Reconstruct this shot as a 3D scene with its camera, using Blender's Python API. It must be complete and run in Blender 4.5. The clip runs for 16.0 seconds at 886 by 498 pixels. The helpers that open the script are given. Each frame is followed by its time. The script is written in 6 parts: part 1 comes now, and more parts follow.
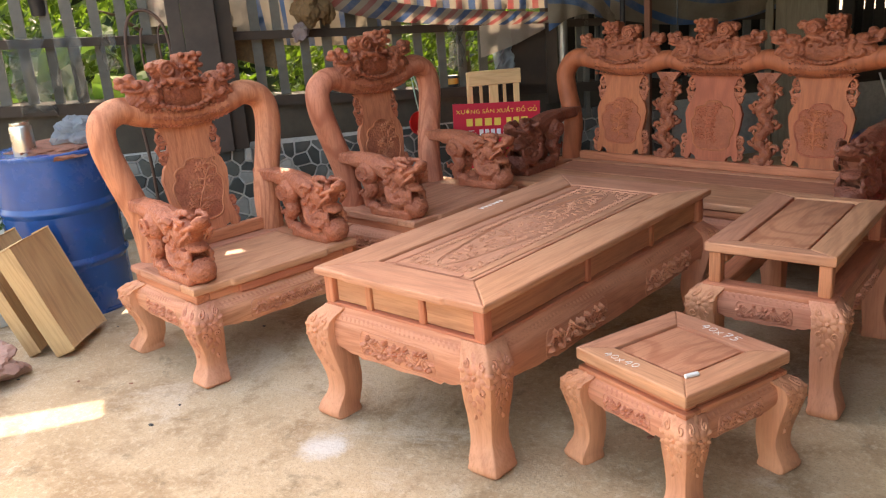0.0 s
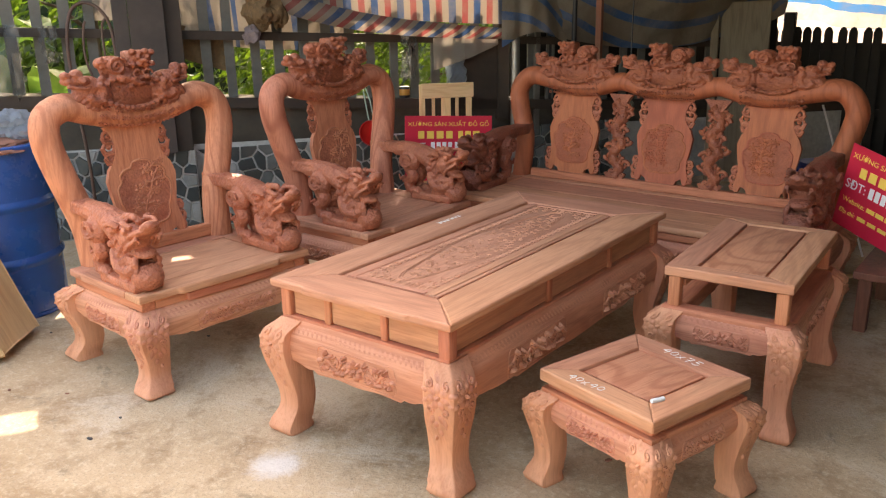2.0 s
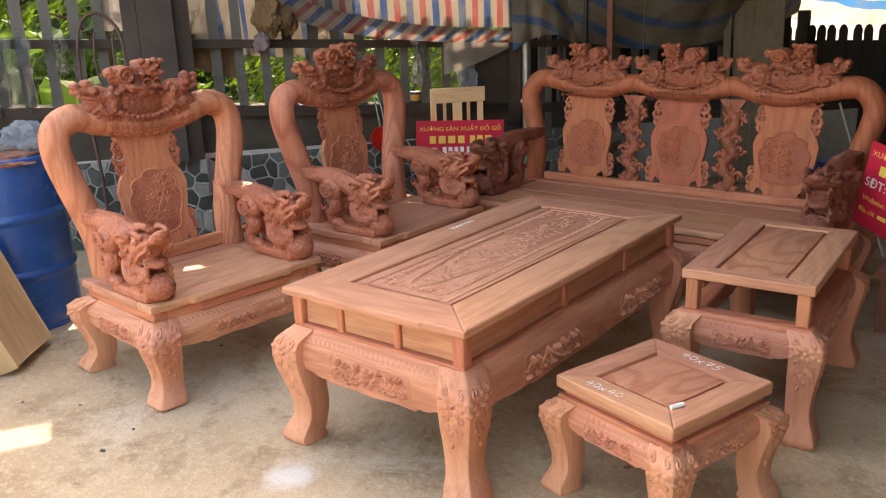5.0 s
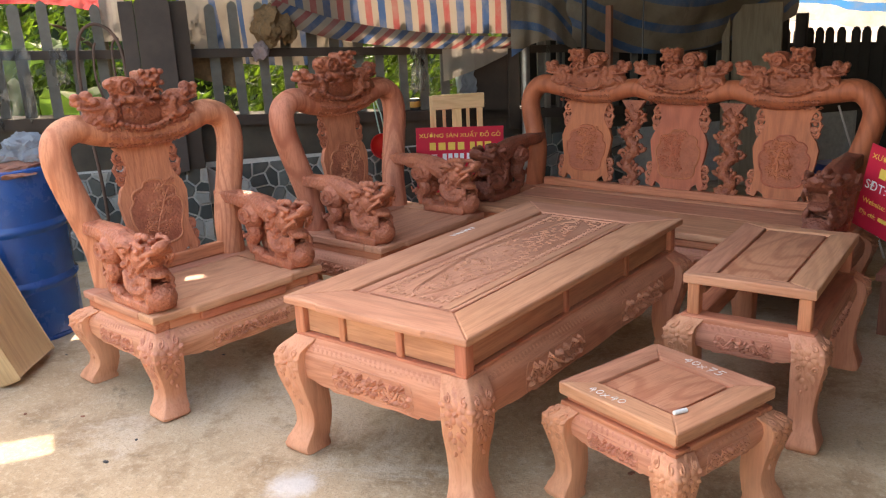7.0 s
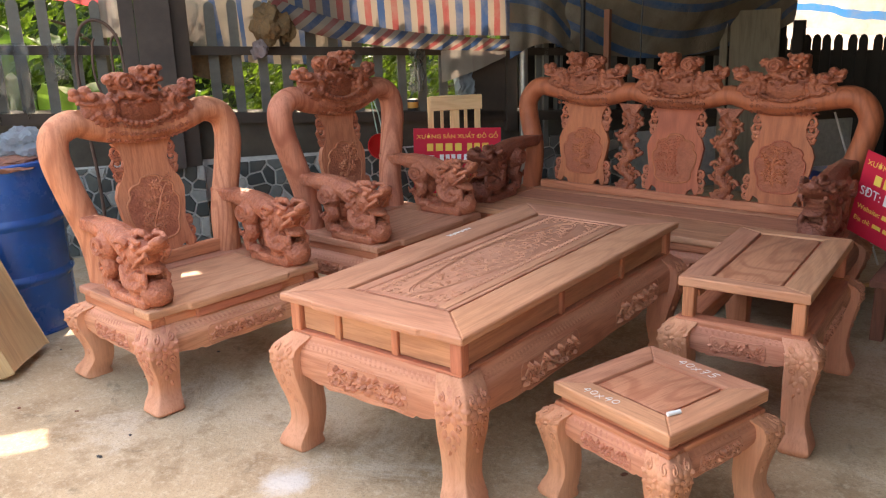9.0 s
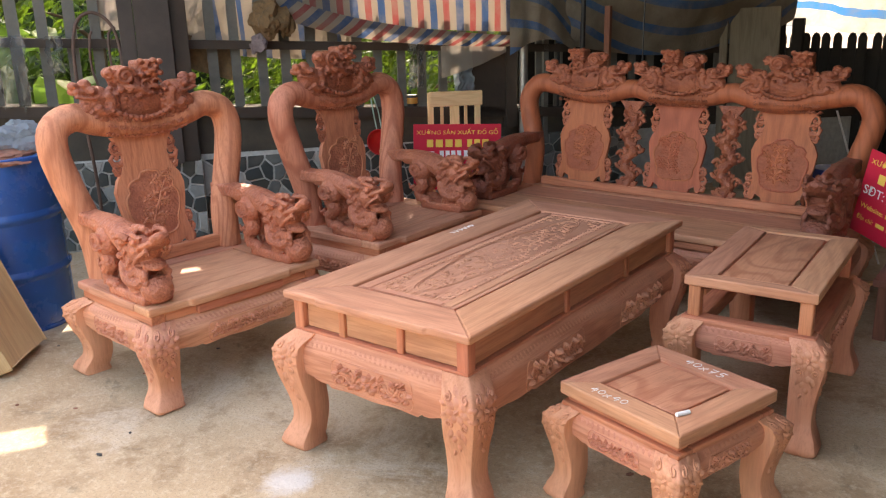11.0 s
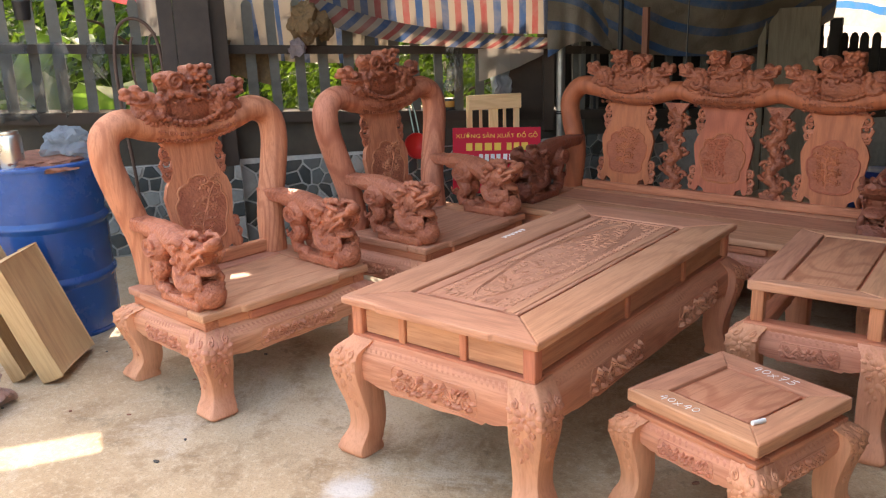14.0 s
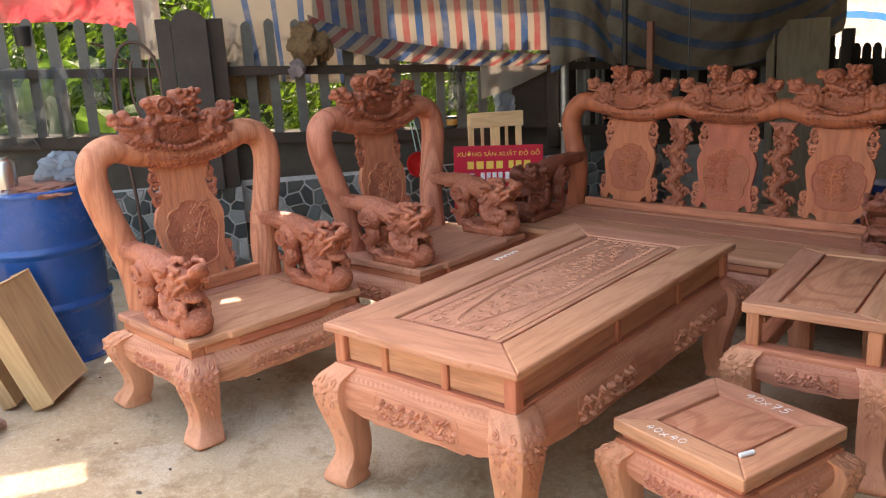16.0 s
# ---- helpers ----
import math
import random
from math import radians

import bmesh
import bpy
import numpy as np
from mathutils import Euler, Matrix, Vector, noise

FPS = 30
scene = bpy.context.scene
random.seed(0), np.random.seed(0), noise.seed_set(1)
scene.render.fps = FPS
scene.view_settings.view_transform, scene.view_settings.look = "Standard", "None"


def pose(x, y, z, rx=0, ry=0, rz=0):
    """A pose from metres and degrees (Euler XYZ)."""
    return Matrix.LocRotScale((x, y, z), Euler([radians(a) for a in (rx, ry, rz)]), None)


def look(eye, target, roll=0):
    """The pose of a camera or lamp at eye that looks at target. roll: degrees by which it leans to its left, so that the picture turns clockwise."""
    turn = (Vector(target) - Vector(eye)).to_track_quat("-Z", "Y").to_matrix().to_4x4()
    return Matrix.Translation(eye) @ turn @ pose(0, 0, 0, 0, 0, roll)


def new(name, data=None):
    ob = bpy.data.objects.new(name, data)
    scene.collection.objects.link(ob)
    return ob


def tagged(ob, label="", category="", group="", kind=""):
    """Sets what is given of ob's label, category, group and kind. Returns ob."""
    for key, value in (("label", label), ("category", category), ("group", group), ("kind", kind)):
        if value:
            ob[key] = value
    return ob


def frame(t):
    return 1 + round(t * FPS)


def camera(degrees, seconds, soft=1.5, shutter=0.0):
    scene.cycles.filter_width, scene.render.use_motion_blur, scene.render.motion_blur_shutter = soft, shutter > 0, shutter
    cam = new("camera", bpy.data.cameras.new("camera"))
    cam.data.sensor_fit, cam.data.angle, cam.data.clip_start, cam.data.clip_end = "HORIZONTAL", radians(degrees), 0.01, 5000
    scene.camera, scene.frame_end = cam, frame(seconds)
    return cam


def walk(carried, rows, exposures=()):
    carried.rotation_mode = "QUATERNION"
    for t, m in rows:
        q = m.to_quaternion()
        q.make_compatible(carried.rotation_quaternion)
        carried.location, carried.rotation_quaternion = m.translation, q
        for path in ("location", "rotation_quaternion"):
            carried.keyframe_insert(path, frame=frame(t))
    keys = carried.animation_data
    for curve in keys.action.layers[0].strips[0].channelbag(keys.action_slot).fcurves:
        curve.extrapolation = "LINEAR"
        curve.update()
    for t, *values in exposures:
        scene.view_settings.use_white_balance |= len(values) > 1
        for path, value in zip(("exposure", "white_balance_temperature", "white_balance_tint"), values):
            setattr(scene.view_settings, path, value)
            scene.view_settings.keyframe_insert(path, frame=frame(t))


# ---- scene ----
cam = camera(55.2, 16.0, 1.2)
PATH = [
    (0, (1.498, -1.828, 1.494), (0.221, -0.407, 0.903), -4.4),
    (0.5, (1.445, -1.823, 1.487), (0.18, -0.403, 0.866), -3.9),
    (1, (1.355, -1.862, 1.498), (0.182, -0.363, 0.882), -1.9),
    (1.5, (1.336, -1.877, 1.506), (0.136, -0.387, 0.924), -1.6),
    (2, (1.375, -1.856, 1.503), (0.223, -0.326, 0.927), -1.0),
    (2.5, (1.376, -1.861, 1.513), (0.171, -0.384, 0.909), -2.2),
    (3, (1.371, -1.855, 1.507), (0.201, -0.342, 0.921), -1.8),
    (3.5, (1.362, -1.844, 1.503), (0.182, -0.331, 0.936), -1.9),
    (4, (1.358, -1.828, 1.492), (0.181, -0.312, 0.929), -1.8),
    (6.5, (1.352, -1.823, 1.498), (0.167, -0.313, 0.936), -2.7),
    (7, (1.354, -1.824, 1.501), (0.171, -0.309, 0.95), -2.7),
    (7.5, (1.357, -1.823, 1.502), (0.175, -0.304, 0.958), -2.7),
    (8, (1.355, -1.828, 1.5), (0.175, -0.306, 0.96), -2.5),
    (8.5, (1.359, -1.83, 1.492), (0.179, -0.31, 0.948), -2.4),
    (9, (1.356, -1.836, 1.495), (0.181, -0.312, 0.948), -1.8),
    (11.5, (1.302, -1.84, 1.494), (0.142, -0.309, 0.935), -1.4),
    (12, (1.31, -1.843, 1.494), (0.144, -0.317, 0.936), -1.8),
    (12.5, (1.306, -1.852, 1.496), (0.132, -0.332, 0.938), -1.8),
    (13, (1.278, -1.863, 1.496), (0.097, -0.348, 0.941), -1.5),
    (13.5, (1.219, -1.878, 1.492), (0.018, -0.376, 0.941), -1.6),
    (14, (1.175, -1.897, 1.496), (-0.02, -0.389, 0.947), -1.9),
    (14.5, (1.154, -1.916, 1.492), (-0.013, -0.381, 0.96), -1.0),
    (15, (1.145, -1.91, 1.496), (-0.012, -0.367, 0.97), -1.7),
    (15.5, (1.169, -1.864, 1.493), (0.012, -0.318, 0.973), -2.5),
    (16, (1.234, -1.763, 1.508), (-0.006, -0.281, 0.994), -2.9),
]
walk(cam, [(t, look(eye, target, roll)) for t, eye, target, roll in PATH], [(0.0, 2.86, 8500, 16), (3.5, 2.80, 8300, 16), (7.0, 2.80, 8050, 16), (16.0, 2.78, 7900, 16)])

# ---- world, sun, exposure ----
SUN = Vector((-0.55, 0.55, 0.63)).normalized()
world = bpy.data.worlds.new("sky")
scene.world = world
world.use_nodes = True
wt = world.node_tree
sky = wt.nodes.new("ShaderNodeTexSky")
sky.sky_type = "NISHITA"
sky.sun_disc = False
sky.sun_elevation = math.asin(SUN.z)
sky.sun_rotation = math.atan2(SUN.x, SUN.y)
sky.air_density, sky.dust_density, sky.ozone_density = 1.4, 4.0, 1.0
wt.links.new(sky.outputs[0], wt.nodes["Background"].inputs[0])
wt.nodes["Background"].inputs[1].default_value = 0.15
sun = new("sun", bpy.data.lights.new("sun", "SUN"))
sun.data.energy, sun.data.angle, sun.data.color = 1.8, radians(0.35), (1.0, 0.95, 0.86)
sun.matrix_world = look(SUN * 20, (0, 0, 0))

# ---- materials ----


class Nodes:
    """A small wrapper to write node trees in few lines."""

    def __init__(self, name):
        self.mat = bpy.data.materials.new(name)
        self.mat.use_nodes = True
        self.t = self.mat.node_tree
        self.bsdf = self.t.nodes["Principled BSDF"]

    def add(self, kind, inputs=None, **props):
        n = self.t.nodes.new("ShaderNode" + kind)
        if "operation" in props:
            n.operation = props["operation"]
        if "data_type" in props:
            n.data_type, n.blend_type = props["data_type"], props["blend_type"]
        for k, v in (inputs or {}).items():
            if isinstance(v, bpy.types.NodeSocket):
                self.t.links.new(v, n.inputs[k])
            else:
                n.inputs[k].default_value = v
        return n

    def coord(self, scale=(1, 1, 1), rot=(0, 0, 0), kind="Object", shift=None):
        m = self.add("Mapping", {"Vector": self.add("TexCoord").outputs[kind], "Scale": scale, "Rotation": rot})
        if shift is not None:
            self.t.links.new(shift, m.inputs["Location"])
        return m.outputs[0]

    def noise(self, vec, scale, detail=4.0, rough=0.55, dist=0.0):
        return self.add("TexNoise", {"Vector": vec, "Scale": scale, "Detail": detail, "Roughness": rough, "Distortion": dist}).outputs[0]

    def math(self, op, a, b=0.0):
        return self.add("Math", {0: a, 1: b}, operation=op).outputs[0]

    def ramp(self, fac, stops, mode="LINEAR"):
        r = self.add("ValToRGB", {0: fac})
        r.color_ramp.interpolation = mode
        els = r.color_ramp.elements
        while len(els) < len(stops):
            els.new(0.5)
        for e, (p, c) in zip(els, stops):
            e.position, e.color = p, (*c, 1) if len(c) == 3 else c
        return r.outputs[0]

    def mix(self, fac, a, b, mode="MIX"):
        m = self.add("Mix", data_type="RGBA", blend_type=mode)
        for sock, v in ((m.inputs[0], fac), (m.inputs[6], a), (m.inputs[7], b)):
            if isinstance(v, bpy.types.NodeSocket):
                self.t.links.new(v, sock)
            else:
                sock.default_value = v if isinstance(v, float) else (*v, 1)
        return m.outputs[2]

    def done(self, colour, rough=0.6, bump=None, strength=0.3, dist=0.01, metal=0.0, spec=0.4):
        for key, v in (("Base Color", colour), ("Roughness", rough), ("Metallic", metal), ("Specular IOR Level", spec)):
            if isinstance(v, bpy.types.NodeSocket):
                self.t.links.new(v, self.bsdf.inputs[key])
            else:
                self.bsdf.inputs[key].default_value = (*v, 1) if isinstance(v, tuple) else v
        if bump is not None:
            b = self.add("Bump", {"Height": bump, "Strength": strength, "Distance": dist})
            self.t.links.new(b.outputs[0], self.bsdf.inputs["Normal"])
        return self.mat


def wood(name, axis, light, dark, streak, rough=0.62, grain=1.0, rings=34.0, bold=0.55, along=0.75, pore=0.5):
    """Raw sawn hardwood: contour grain along one axis, fine pores, sanding dust."""
    n = Nodes(name)
    stretch = [6.0, 6.0, 6.0]
    stretch["xyz".index(axis)] = along
    rnd = n.add("ObjectInfo").outputs["Random"]
    shift = n.add("CombineXYZ", {0: n.math("MULTIPLY", rnd, 37.0), 1: n.math("MULTIPLY", rnd, 19.0), 2: n.math("MULTIPLY", rnd, 11.0)}).outputs[0]
    vec = n.coord([s * grain for s in stretch], shift=shift)
    low = n.noise(vec, 0.55, 2.0, 0.45, 0.4)
    ring = n.math("SINE", n.math("MULTIPLY", low, rings * 2.8))
    ring = n.math("ADD", n.math("MULTIPLY", ring, 0.5), 0.5)
    fine = [90.0, 90.0, 90.0]
    fine["xyz".index(axis)] = 5.0
    pores = n.noise(n.coord(fine, shift=shift), 1.6, 3.0, 0.6)
    patch = n.noise(n.coord((1, 1, 1), shift=shift), 3.2, 5.0, 0.6)
    line = n.ramp(ring, [(0.0, (0.0, 0.0, 0.0)), (0.62, (0.12, 0.12, 0.12)), (0.97, (1.0, 1.0, 1.0))])
    col = n.mix(n.math("MULTIPLY", line, bold), light, dark)
    col = n.mix(n.ramp(pores, [(0.46, (0, 0, 0)), (0.70, (pore, pore, pore))]), col, streak)
    col = n.mix(n.ramp(patch, [(0.35, (0, 0, 0)), (0.75, (0.3, 0.3, 0.3))]), col, tuple(min(1, c * 1.2 + 0.02) for c in light))
    band = n.noise(n.coord([s * 4.0 * grain for s in stretch], shift=shift), 1.3, 4.0, 0.6)
    col = n.mix(n.ramp(band, [(0.50, (0, 0, 0)), (0.70, (0.36, 0.36, 0.36))]), col, tuple(c * 0.66 for c in dark))
    hsv = n.add("HueSaturation", {"Color": col, "Value": n.math("ADD", n.math("MULTIPLY", rnd, 0.12), 1.0), "Hue": n.math("ADD", n.math("MULTIPLY", rnd, 0.012), 0.494)})
    height = n.math("ADD", n.math("MULTIPLY", pores, 0.6), n.math("MULTIPLY", ring, 0.25))
    return n.done(hsv.outputs[0], n.ramp(patch, [(0.3, (rough - 0.1,) * 3), (0.8, (rough + 0.12,) * 3)]), height, 0.45, 0.003, spec=0.35)


RED_L, RED_D, RED_S = (0.55, 0.202, 0.108), (0.38, 0.114, 0.057), (0.28, 0.076, 0.038)
TAN_L, TAN_D, TAN_S = (0.55, 0.256, 0.150), (0.40, 0.160, 0.088), (0.31, 0.098, 0.050)
OLV_L, OLV_D, OLV_S = (0.52, 0.238, 0.128), (0.36, 0.138, 0.070), (0.28, 0.102, 0.050)
wood_x = wood("red_hardwood_grain_x", "x", RED_L, RED_D, RED_S)
wood_y = wood("red_hardwood_grain_y", "y", RED_L, RED_D, RED_S)
wood_z = wood("red_hardwood_grain_z", "z", RED_L, RED_D, RED_S, rings=26)
wood_post = wood("bold_grained_hardwood", "z", (0.53, 0.194, 0.110), (0.35, 0.100, 0.052), RED_S, grain=0.8, rings=34, bold=0.85, along=1.4)
apron_x = wood("pale_apron_hardwood_x", "x", (0.57, 0.245, 0.146), (0.40, 0.138, 0.074), (0.31, 0.092, 0.050), bold=0.6)
apron_y = wood("pale_apron_hardwood_y", "y", (0.57, 0.245, 0.146), (0.40, 0.138, 0.074), (0.31, 0.092, 0.050), bold=0.6)
leg_wood = wood("pale_leg_hardwood", "z", (0.58, 0.252, 0.146), (0.44, 0.160, 0.086), (0.34, 0.095, 0.048), rings=18, bold=0.5, pore=0.35)
# bench wood: redder hue, with the back's shade also put into the colour
bench_post = wood("deep_red_bent_hardwood_shaded", "z", (0.39, 0.105, 0.050), (0.24, 0.058, 0.027), RED_S, grain=0.8, rings=30, bold=0.7, along=1.4)
bench_board = wood("deep_red_hardwood_board_shaded", "z", (0.45, 0.128, 0.062), (0.29, 0.072, 0.034), RED_S, rings=24)
tan_x = wood("tan_hardwood_grain_x", "x", TAN_L, TAN_D, TAN_S)
tan_y = wood("tan_hardwood_grain_y", "y", TAN_L, TAN_D, TAN_S)
tan_z = wood("tan_hardwood_grain_z", "z", TAN_L, TAN_D, TAN_S)
olive_x = wood("olive_hardwood_panel_x", "x", OLV_L, OLV_D, OLV_S, grain=0.8)
olive_y = wood("olive_hardwood_panel_y", "y", OLV_L, OLV_D, OLV_S, grain=0.8)
figured = wood("figured_hardwood_panel", "y", (0.54, 0.235, 0.135), (0.37, 0.125, 0.066), RED_S, grain=0.6, rings=46, bold=0.75, along=3.2)
pine_z = wood("pale_pine", "z", (0.68, 0.46, 0.24), (0.55, 0.33, 0.15), (0.52, 0.31, 0.14), rings=50)
pine_x = wood("pale_pine_x", "x", (0.68, 0.46, 0.24), (0.55, 0.33, 0.15), (0.52, 0.31, 0.14), rings=50)
block_z = wood("raw_block_wood", "z", (0.52, 0.33, 0.16), (0.42, 0.25, 0.115), (0.36, 0.2, 0.09))
plank_z = wood("old_grey_plank", "z", (0.165, 0.125, 0.085), (0.115, 0.085, 0.055), (0.09, 0.065, 0.045), rough=0.8)
brown_z = wood("dark_red_timber", "z", (0.20, 0.075, 0.045), (0.13, 0.05, 0.03), (0.10, 0.04, 0.025))


def carved(name, light, dark):
    n = Nodes(name)
    v = n.coord()
    a = n.noise(v, 14.0, 5.0, 0.6)
    b = n.noise(n.coord((1, 1, 1)), 95.0, 4.0, 0.65)
    chisel = n.add("TexVoronoi", {"Vector": v, "Scale": 85.0}).outputs[0]
    col = n.mix(n.ramp(a, [(0.3, (0, 0, 0)), (0.72, (1, 1, 1))]), dark, light)
    col = n.mix(n.ramp(b, [(0.45, (0, 0, 0)), (0.8, (0.5, 0.5, 0.5))]), col, tuple(c * 1.35 for c in light))
    h = n.math("ADD", n.math("MULTIPLY", b, 0.6), n.math("MULTIPLY", chisel, 0.8))
    return n.done(col, 0.52, h, 0.85, 0.005, spec=0.4)


carve_red = carved("carved_red_hardwood", (0.55, 0.186, 0.100), (0.30, 0.084, 0.046))
# bench carving: redder, and darkened so the colour carries some shade
carve_bench = carved("carved_deep_red_hardwood_shaded", (0.40, 0.122, 0.060), (0.19, 0.047, 0.026))
carve_field = carved("textured_deep_red_field_shaded", (0.42, 0.118, 0.058), (0.30, 0.078, 0.038))
# dark seat joints, plus shade painted into recesses, undersides and bench lions
carve_dark_shade = carved("dark_red_hardwood_with_shade", (0.28, 0.086, 0.050), (0.17, 0.046, 0.028))


def concrete_floor():
    n = Nodes("stained_concrete")
    v = n.coord()
    big = n.noise(v, 0.8, 8.0, 0.66, 0.4)
    mid = n.noise(v, 3.1, 9.0, 0.72, 0.3)
    blot = n.noise(v, 6.5, 8.0, 0.74, 0.6)
    dust = n.noise(v, 1.7, 9.0, 0.76, 0.8)
    grit = n.noise(v, 105.0, 3.0, 0.7)
    sand = n.noise(v, 38.0, 4.0, 0.7)
    col = n.mix(n.ramp(big, [(0.36, (0, 0, 0)), (0.62, (1, 1, 1))]), (0.42, 0.288, 0.166), (0.53, 0.400, 0.262))
    col = n.mix(n.ramp(mid, [(0.49, (0, 0, 0)), (0.60, (0.85, 0.85, 0.85))]), col, (0.315, 0.202, 0.110))
    col = n.mix(n.ramp(blot, [(0.58, (0, 0, 0)), (0.66, (0.7, 0.7, 0.7))]), col, (0.23, 0.165, 0.10))
    col = n.mix(n.ramp(dust, [(0.53, (0, 0, 0)), (0.63, (0.8, 0.8, 0.8))]), col, (0.57, 0.462, 0.345))
    col = n.mix(n.ramp(sand, [(0.50, (0, 0, 0)), (0.66, (0.6, 0.6, 0.6))]), col, (0.58, 0.46, 0.315))
    col = n.mix(n.ramp(grit, [(0.52, (0, 0, 0)), (0.66, (0.55, 0.55, 0.55))]), col, (0.24, 0.175, 0.110))
    # spilled white powder
    far = n.add("VectorMath", {0: v, 1: (-0.60, -0.19, 0.0)}, operation="DISTANCE").outputs["Value"]
    spill = n.math("ADD", n.math("MULTIPLY", far, -5.5), n.math("ADD", n.math("MULTIPLY", blot, 1.1), 0.15))
    col = n.mix(n.ramp(spill, [(0.14, (0, 0, 0)), (0.46, (0.7, 0.7, 0.7))]), col, (0.66, 0.64, 0.61))
    h = n.math("ADD", n.math("MULTIPLY", grit, 0.35), n.math("ADD", n.math("MULTIPLY", sand, 0.5), blot))
    return n.done(col, n.ramp(mid, [(0.3, (0.5,) * 3), (0.7, (0.8,) * 3)]), h, 0.6, 0.008, spec=0.4)


def plain(name, colour, rough=0.6, metal=0.0, var=0.25, scale=8.0, spec=0.4, bump=0.15):
    n = Nodes(name)
    v = n.coord()
    a = n.noise(v, scale, 6.0, 0.65)
    b = n.noise(v, scale * 14, 3.0, 0.6)
    lo, hi = tuple(c * (1 - var) for c in colour), tuple(min(1, c * (1 + var)) for c in colour)
    col = n.mix(n.ramp(a, [(0.28, (0, 0, 0)), (0.74, (1, 1, 1))]), lo, hi)
    r = n.ramp(a, [(0.3, (max(0.02, rough - 0.08),) * 3), (0.75, (min(1, rough + 0.1),) * 3)])
    return n.done(col, r, n.math("ADD", n.math("MULTIPLY", b, 0.4), a), bump, 0.004, metal=metal, spec=spec)


def random_tint(name, stops, rough=0.7, scale=22.0, bump=0.25, per="object"):
    """One of several colours, piece by piece."""
    n = Nodes(name)
    rnd = n.add("ObjectInfo").outputs["Random"] if per == "object" else n.add("NewGeometry").outputs["Random Per Island"]
    v = n.coord()
    base = n.ramp(rnd, stops, "CONSTANT")
    a = n.noise(v, scale, 6.0, 0.68)
    col = n.mix(n.ramp(a, [(0.25, (0.55, 0.55, 0.55)), (0.8, (1.35, 1.35, 1.35))]), (1, 1, 1), base, "MULTIPLY")
    dirt = n.mix(n.ramp(n.noise(v, 5.0, 4.0), [(0.5, (0, 0, 0)), (0.8, (0.5, 0.5, 0.5))]), base, (0.16, 0.14, 0.11))
    shade = n.math("ADD", n.math("MULTIPLY", a, 0.7), 0.65)
    hsv = n.add("HueSaturation", {"Color": dirt, "Value": shade})
    return n.done(hsv.outputs[0], rough, a, bump, 0.006)


concrete = concrete_floor()
paint_grey = plain("weathered_grey_brown_paint", (0.056, 0.042, 0.036), 0.78, var=0.35, scale=5)
paint_dark = plain("dark_brown_paint", (0.042, 0.029, 0.022), 0.78, var=0.35, scale=5)
paint_pale = plain("sun_bleached_grey_picket_paint", (0.105, 0.10, 0.088), 0.78, var=0.3, scale=6)
plaster = plain("mossy_grey_plaster", (0.055, 0.045, 0.034), 0.9, var=0.5, scale=4, bump=0.4)
mortar = plain("pale_mortar", (0.40, 0.40, 0.38), 0.9, var=0.25, scale=20, bump=0.4)
stone_mat = random_tint("crazy_paving_stone", [(0.0, (0.035, 0.042, 0.042)), (0.22, (0.062, 0.073, 0.07)), (0.42, (0.105, 0.116, 0.112)), (0.6, (0.20, 0.21, 0.203)), (0.75, (0.045, 0.046, 0.04)), (0.88, (0.29, 0.29, 0.275))])
drum_blue = plain("glossy_blue_enamel", (0.007, 0.072, 0.27), 0.26, var=0.25, scale=3, spec=0.5, bump=0.05)
steel = plain("brushed_steel", (0.55, 0.53, 0.49), 0.3, metal=1.0, var=0.15)
galvanised = plain("galvanised_pipe", (0.36, 0.36, 0.35), 0.42, metal=0.9, var=0.3)
rust = plain("brown_rubber_hose", (0.085, 0.045, 0.032), 0.6, var=0.4)
soil_red = plain("red_brown_debris", (0.24, 0.10, 0.065), 0.85, var=0.5, scale=25)
chalk_mat = plain("white_chalk", (0.82, 0.82, 0.80), 0.9, var=0.05)
sign_red = plain("red_sign_print", (0.62, 0.022, 0.055), 0.38, var=0.07, scale=3, bump=0.03)
sign_yellow = plain("yellow_sign_print", (0.86, 0.60, 0.12), 0.4, var=0.04, bump=0.0)
sign_white = plain("white_sign_print", (0.82, 0.82, 0.82), 0.4, var=0.04, bump=0.0)
lantern_red = plain("red_plastic", (0.50, 0.02, 0.02), 0.35, var=0.1)
cord_green = plain("pale_green_cord", (0.32, 0.46, 0.40), 0.7)
burlap = plain("brown_burlap", (0.135, 0.080, 0.038), 0.95, var=0.3, scale=40, bump=0.6)
cloth_mauve = plain("faded_mauve_cloth", (0.16, 0.12, 0.12), 0.95, var=0.4, scale=20)
black_plastic = plain("black_plastic", (0.018, 0.018, 0.02), 0.45)
terracotta = plain("terracotta_pot", (0.40, 0.22, 0.12), 0.85, var=0.3)
# near-black tone: shade put into the colour of added walls and far fence
shade_dark = plain("near_black_shade", (0.020, 0.018, 0.016), 0.92, var=0.4)
roof_grey = plain("unseen_roof_grey", (0.24, 0.225, 0.21), 0.85, var=0.3, scale=2)
blue_cloth = plain("dark_blue_plastic", (0.02, 0.05, 0.22), 0.5)
earth = plain("dusty_earth", (0.22, 0.165, 0.11), 0.95, var=0.3, scale=1.2, bump=0.4)
sack_mat = plain("pinkish_brown_woven_sack", (0.34, 0.20, 0.16), 0.5, var=0.5, scale=9, bump=0.5)


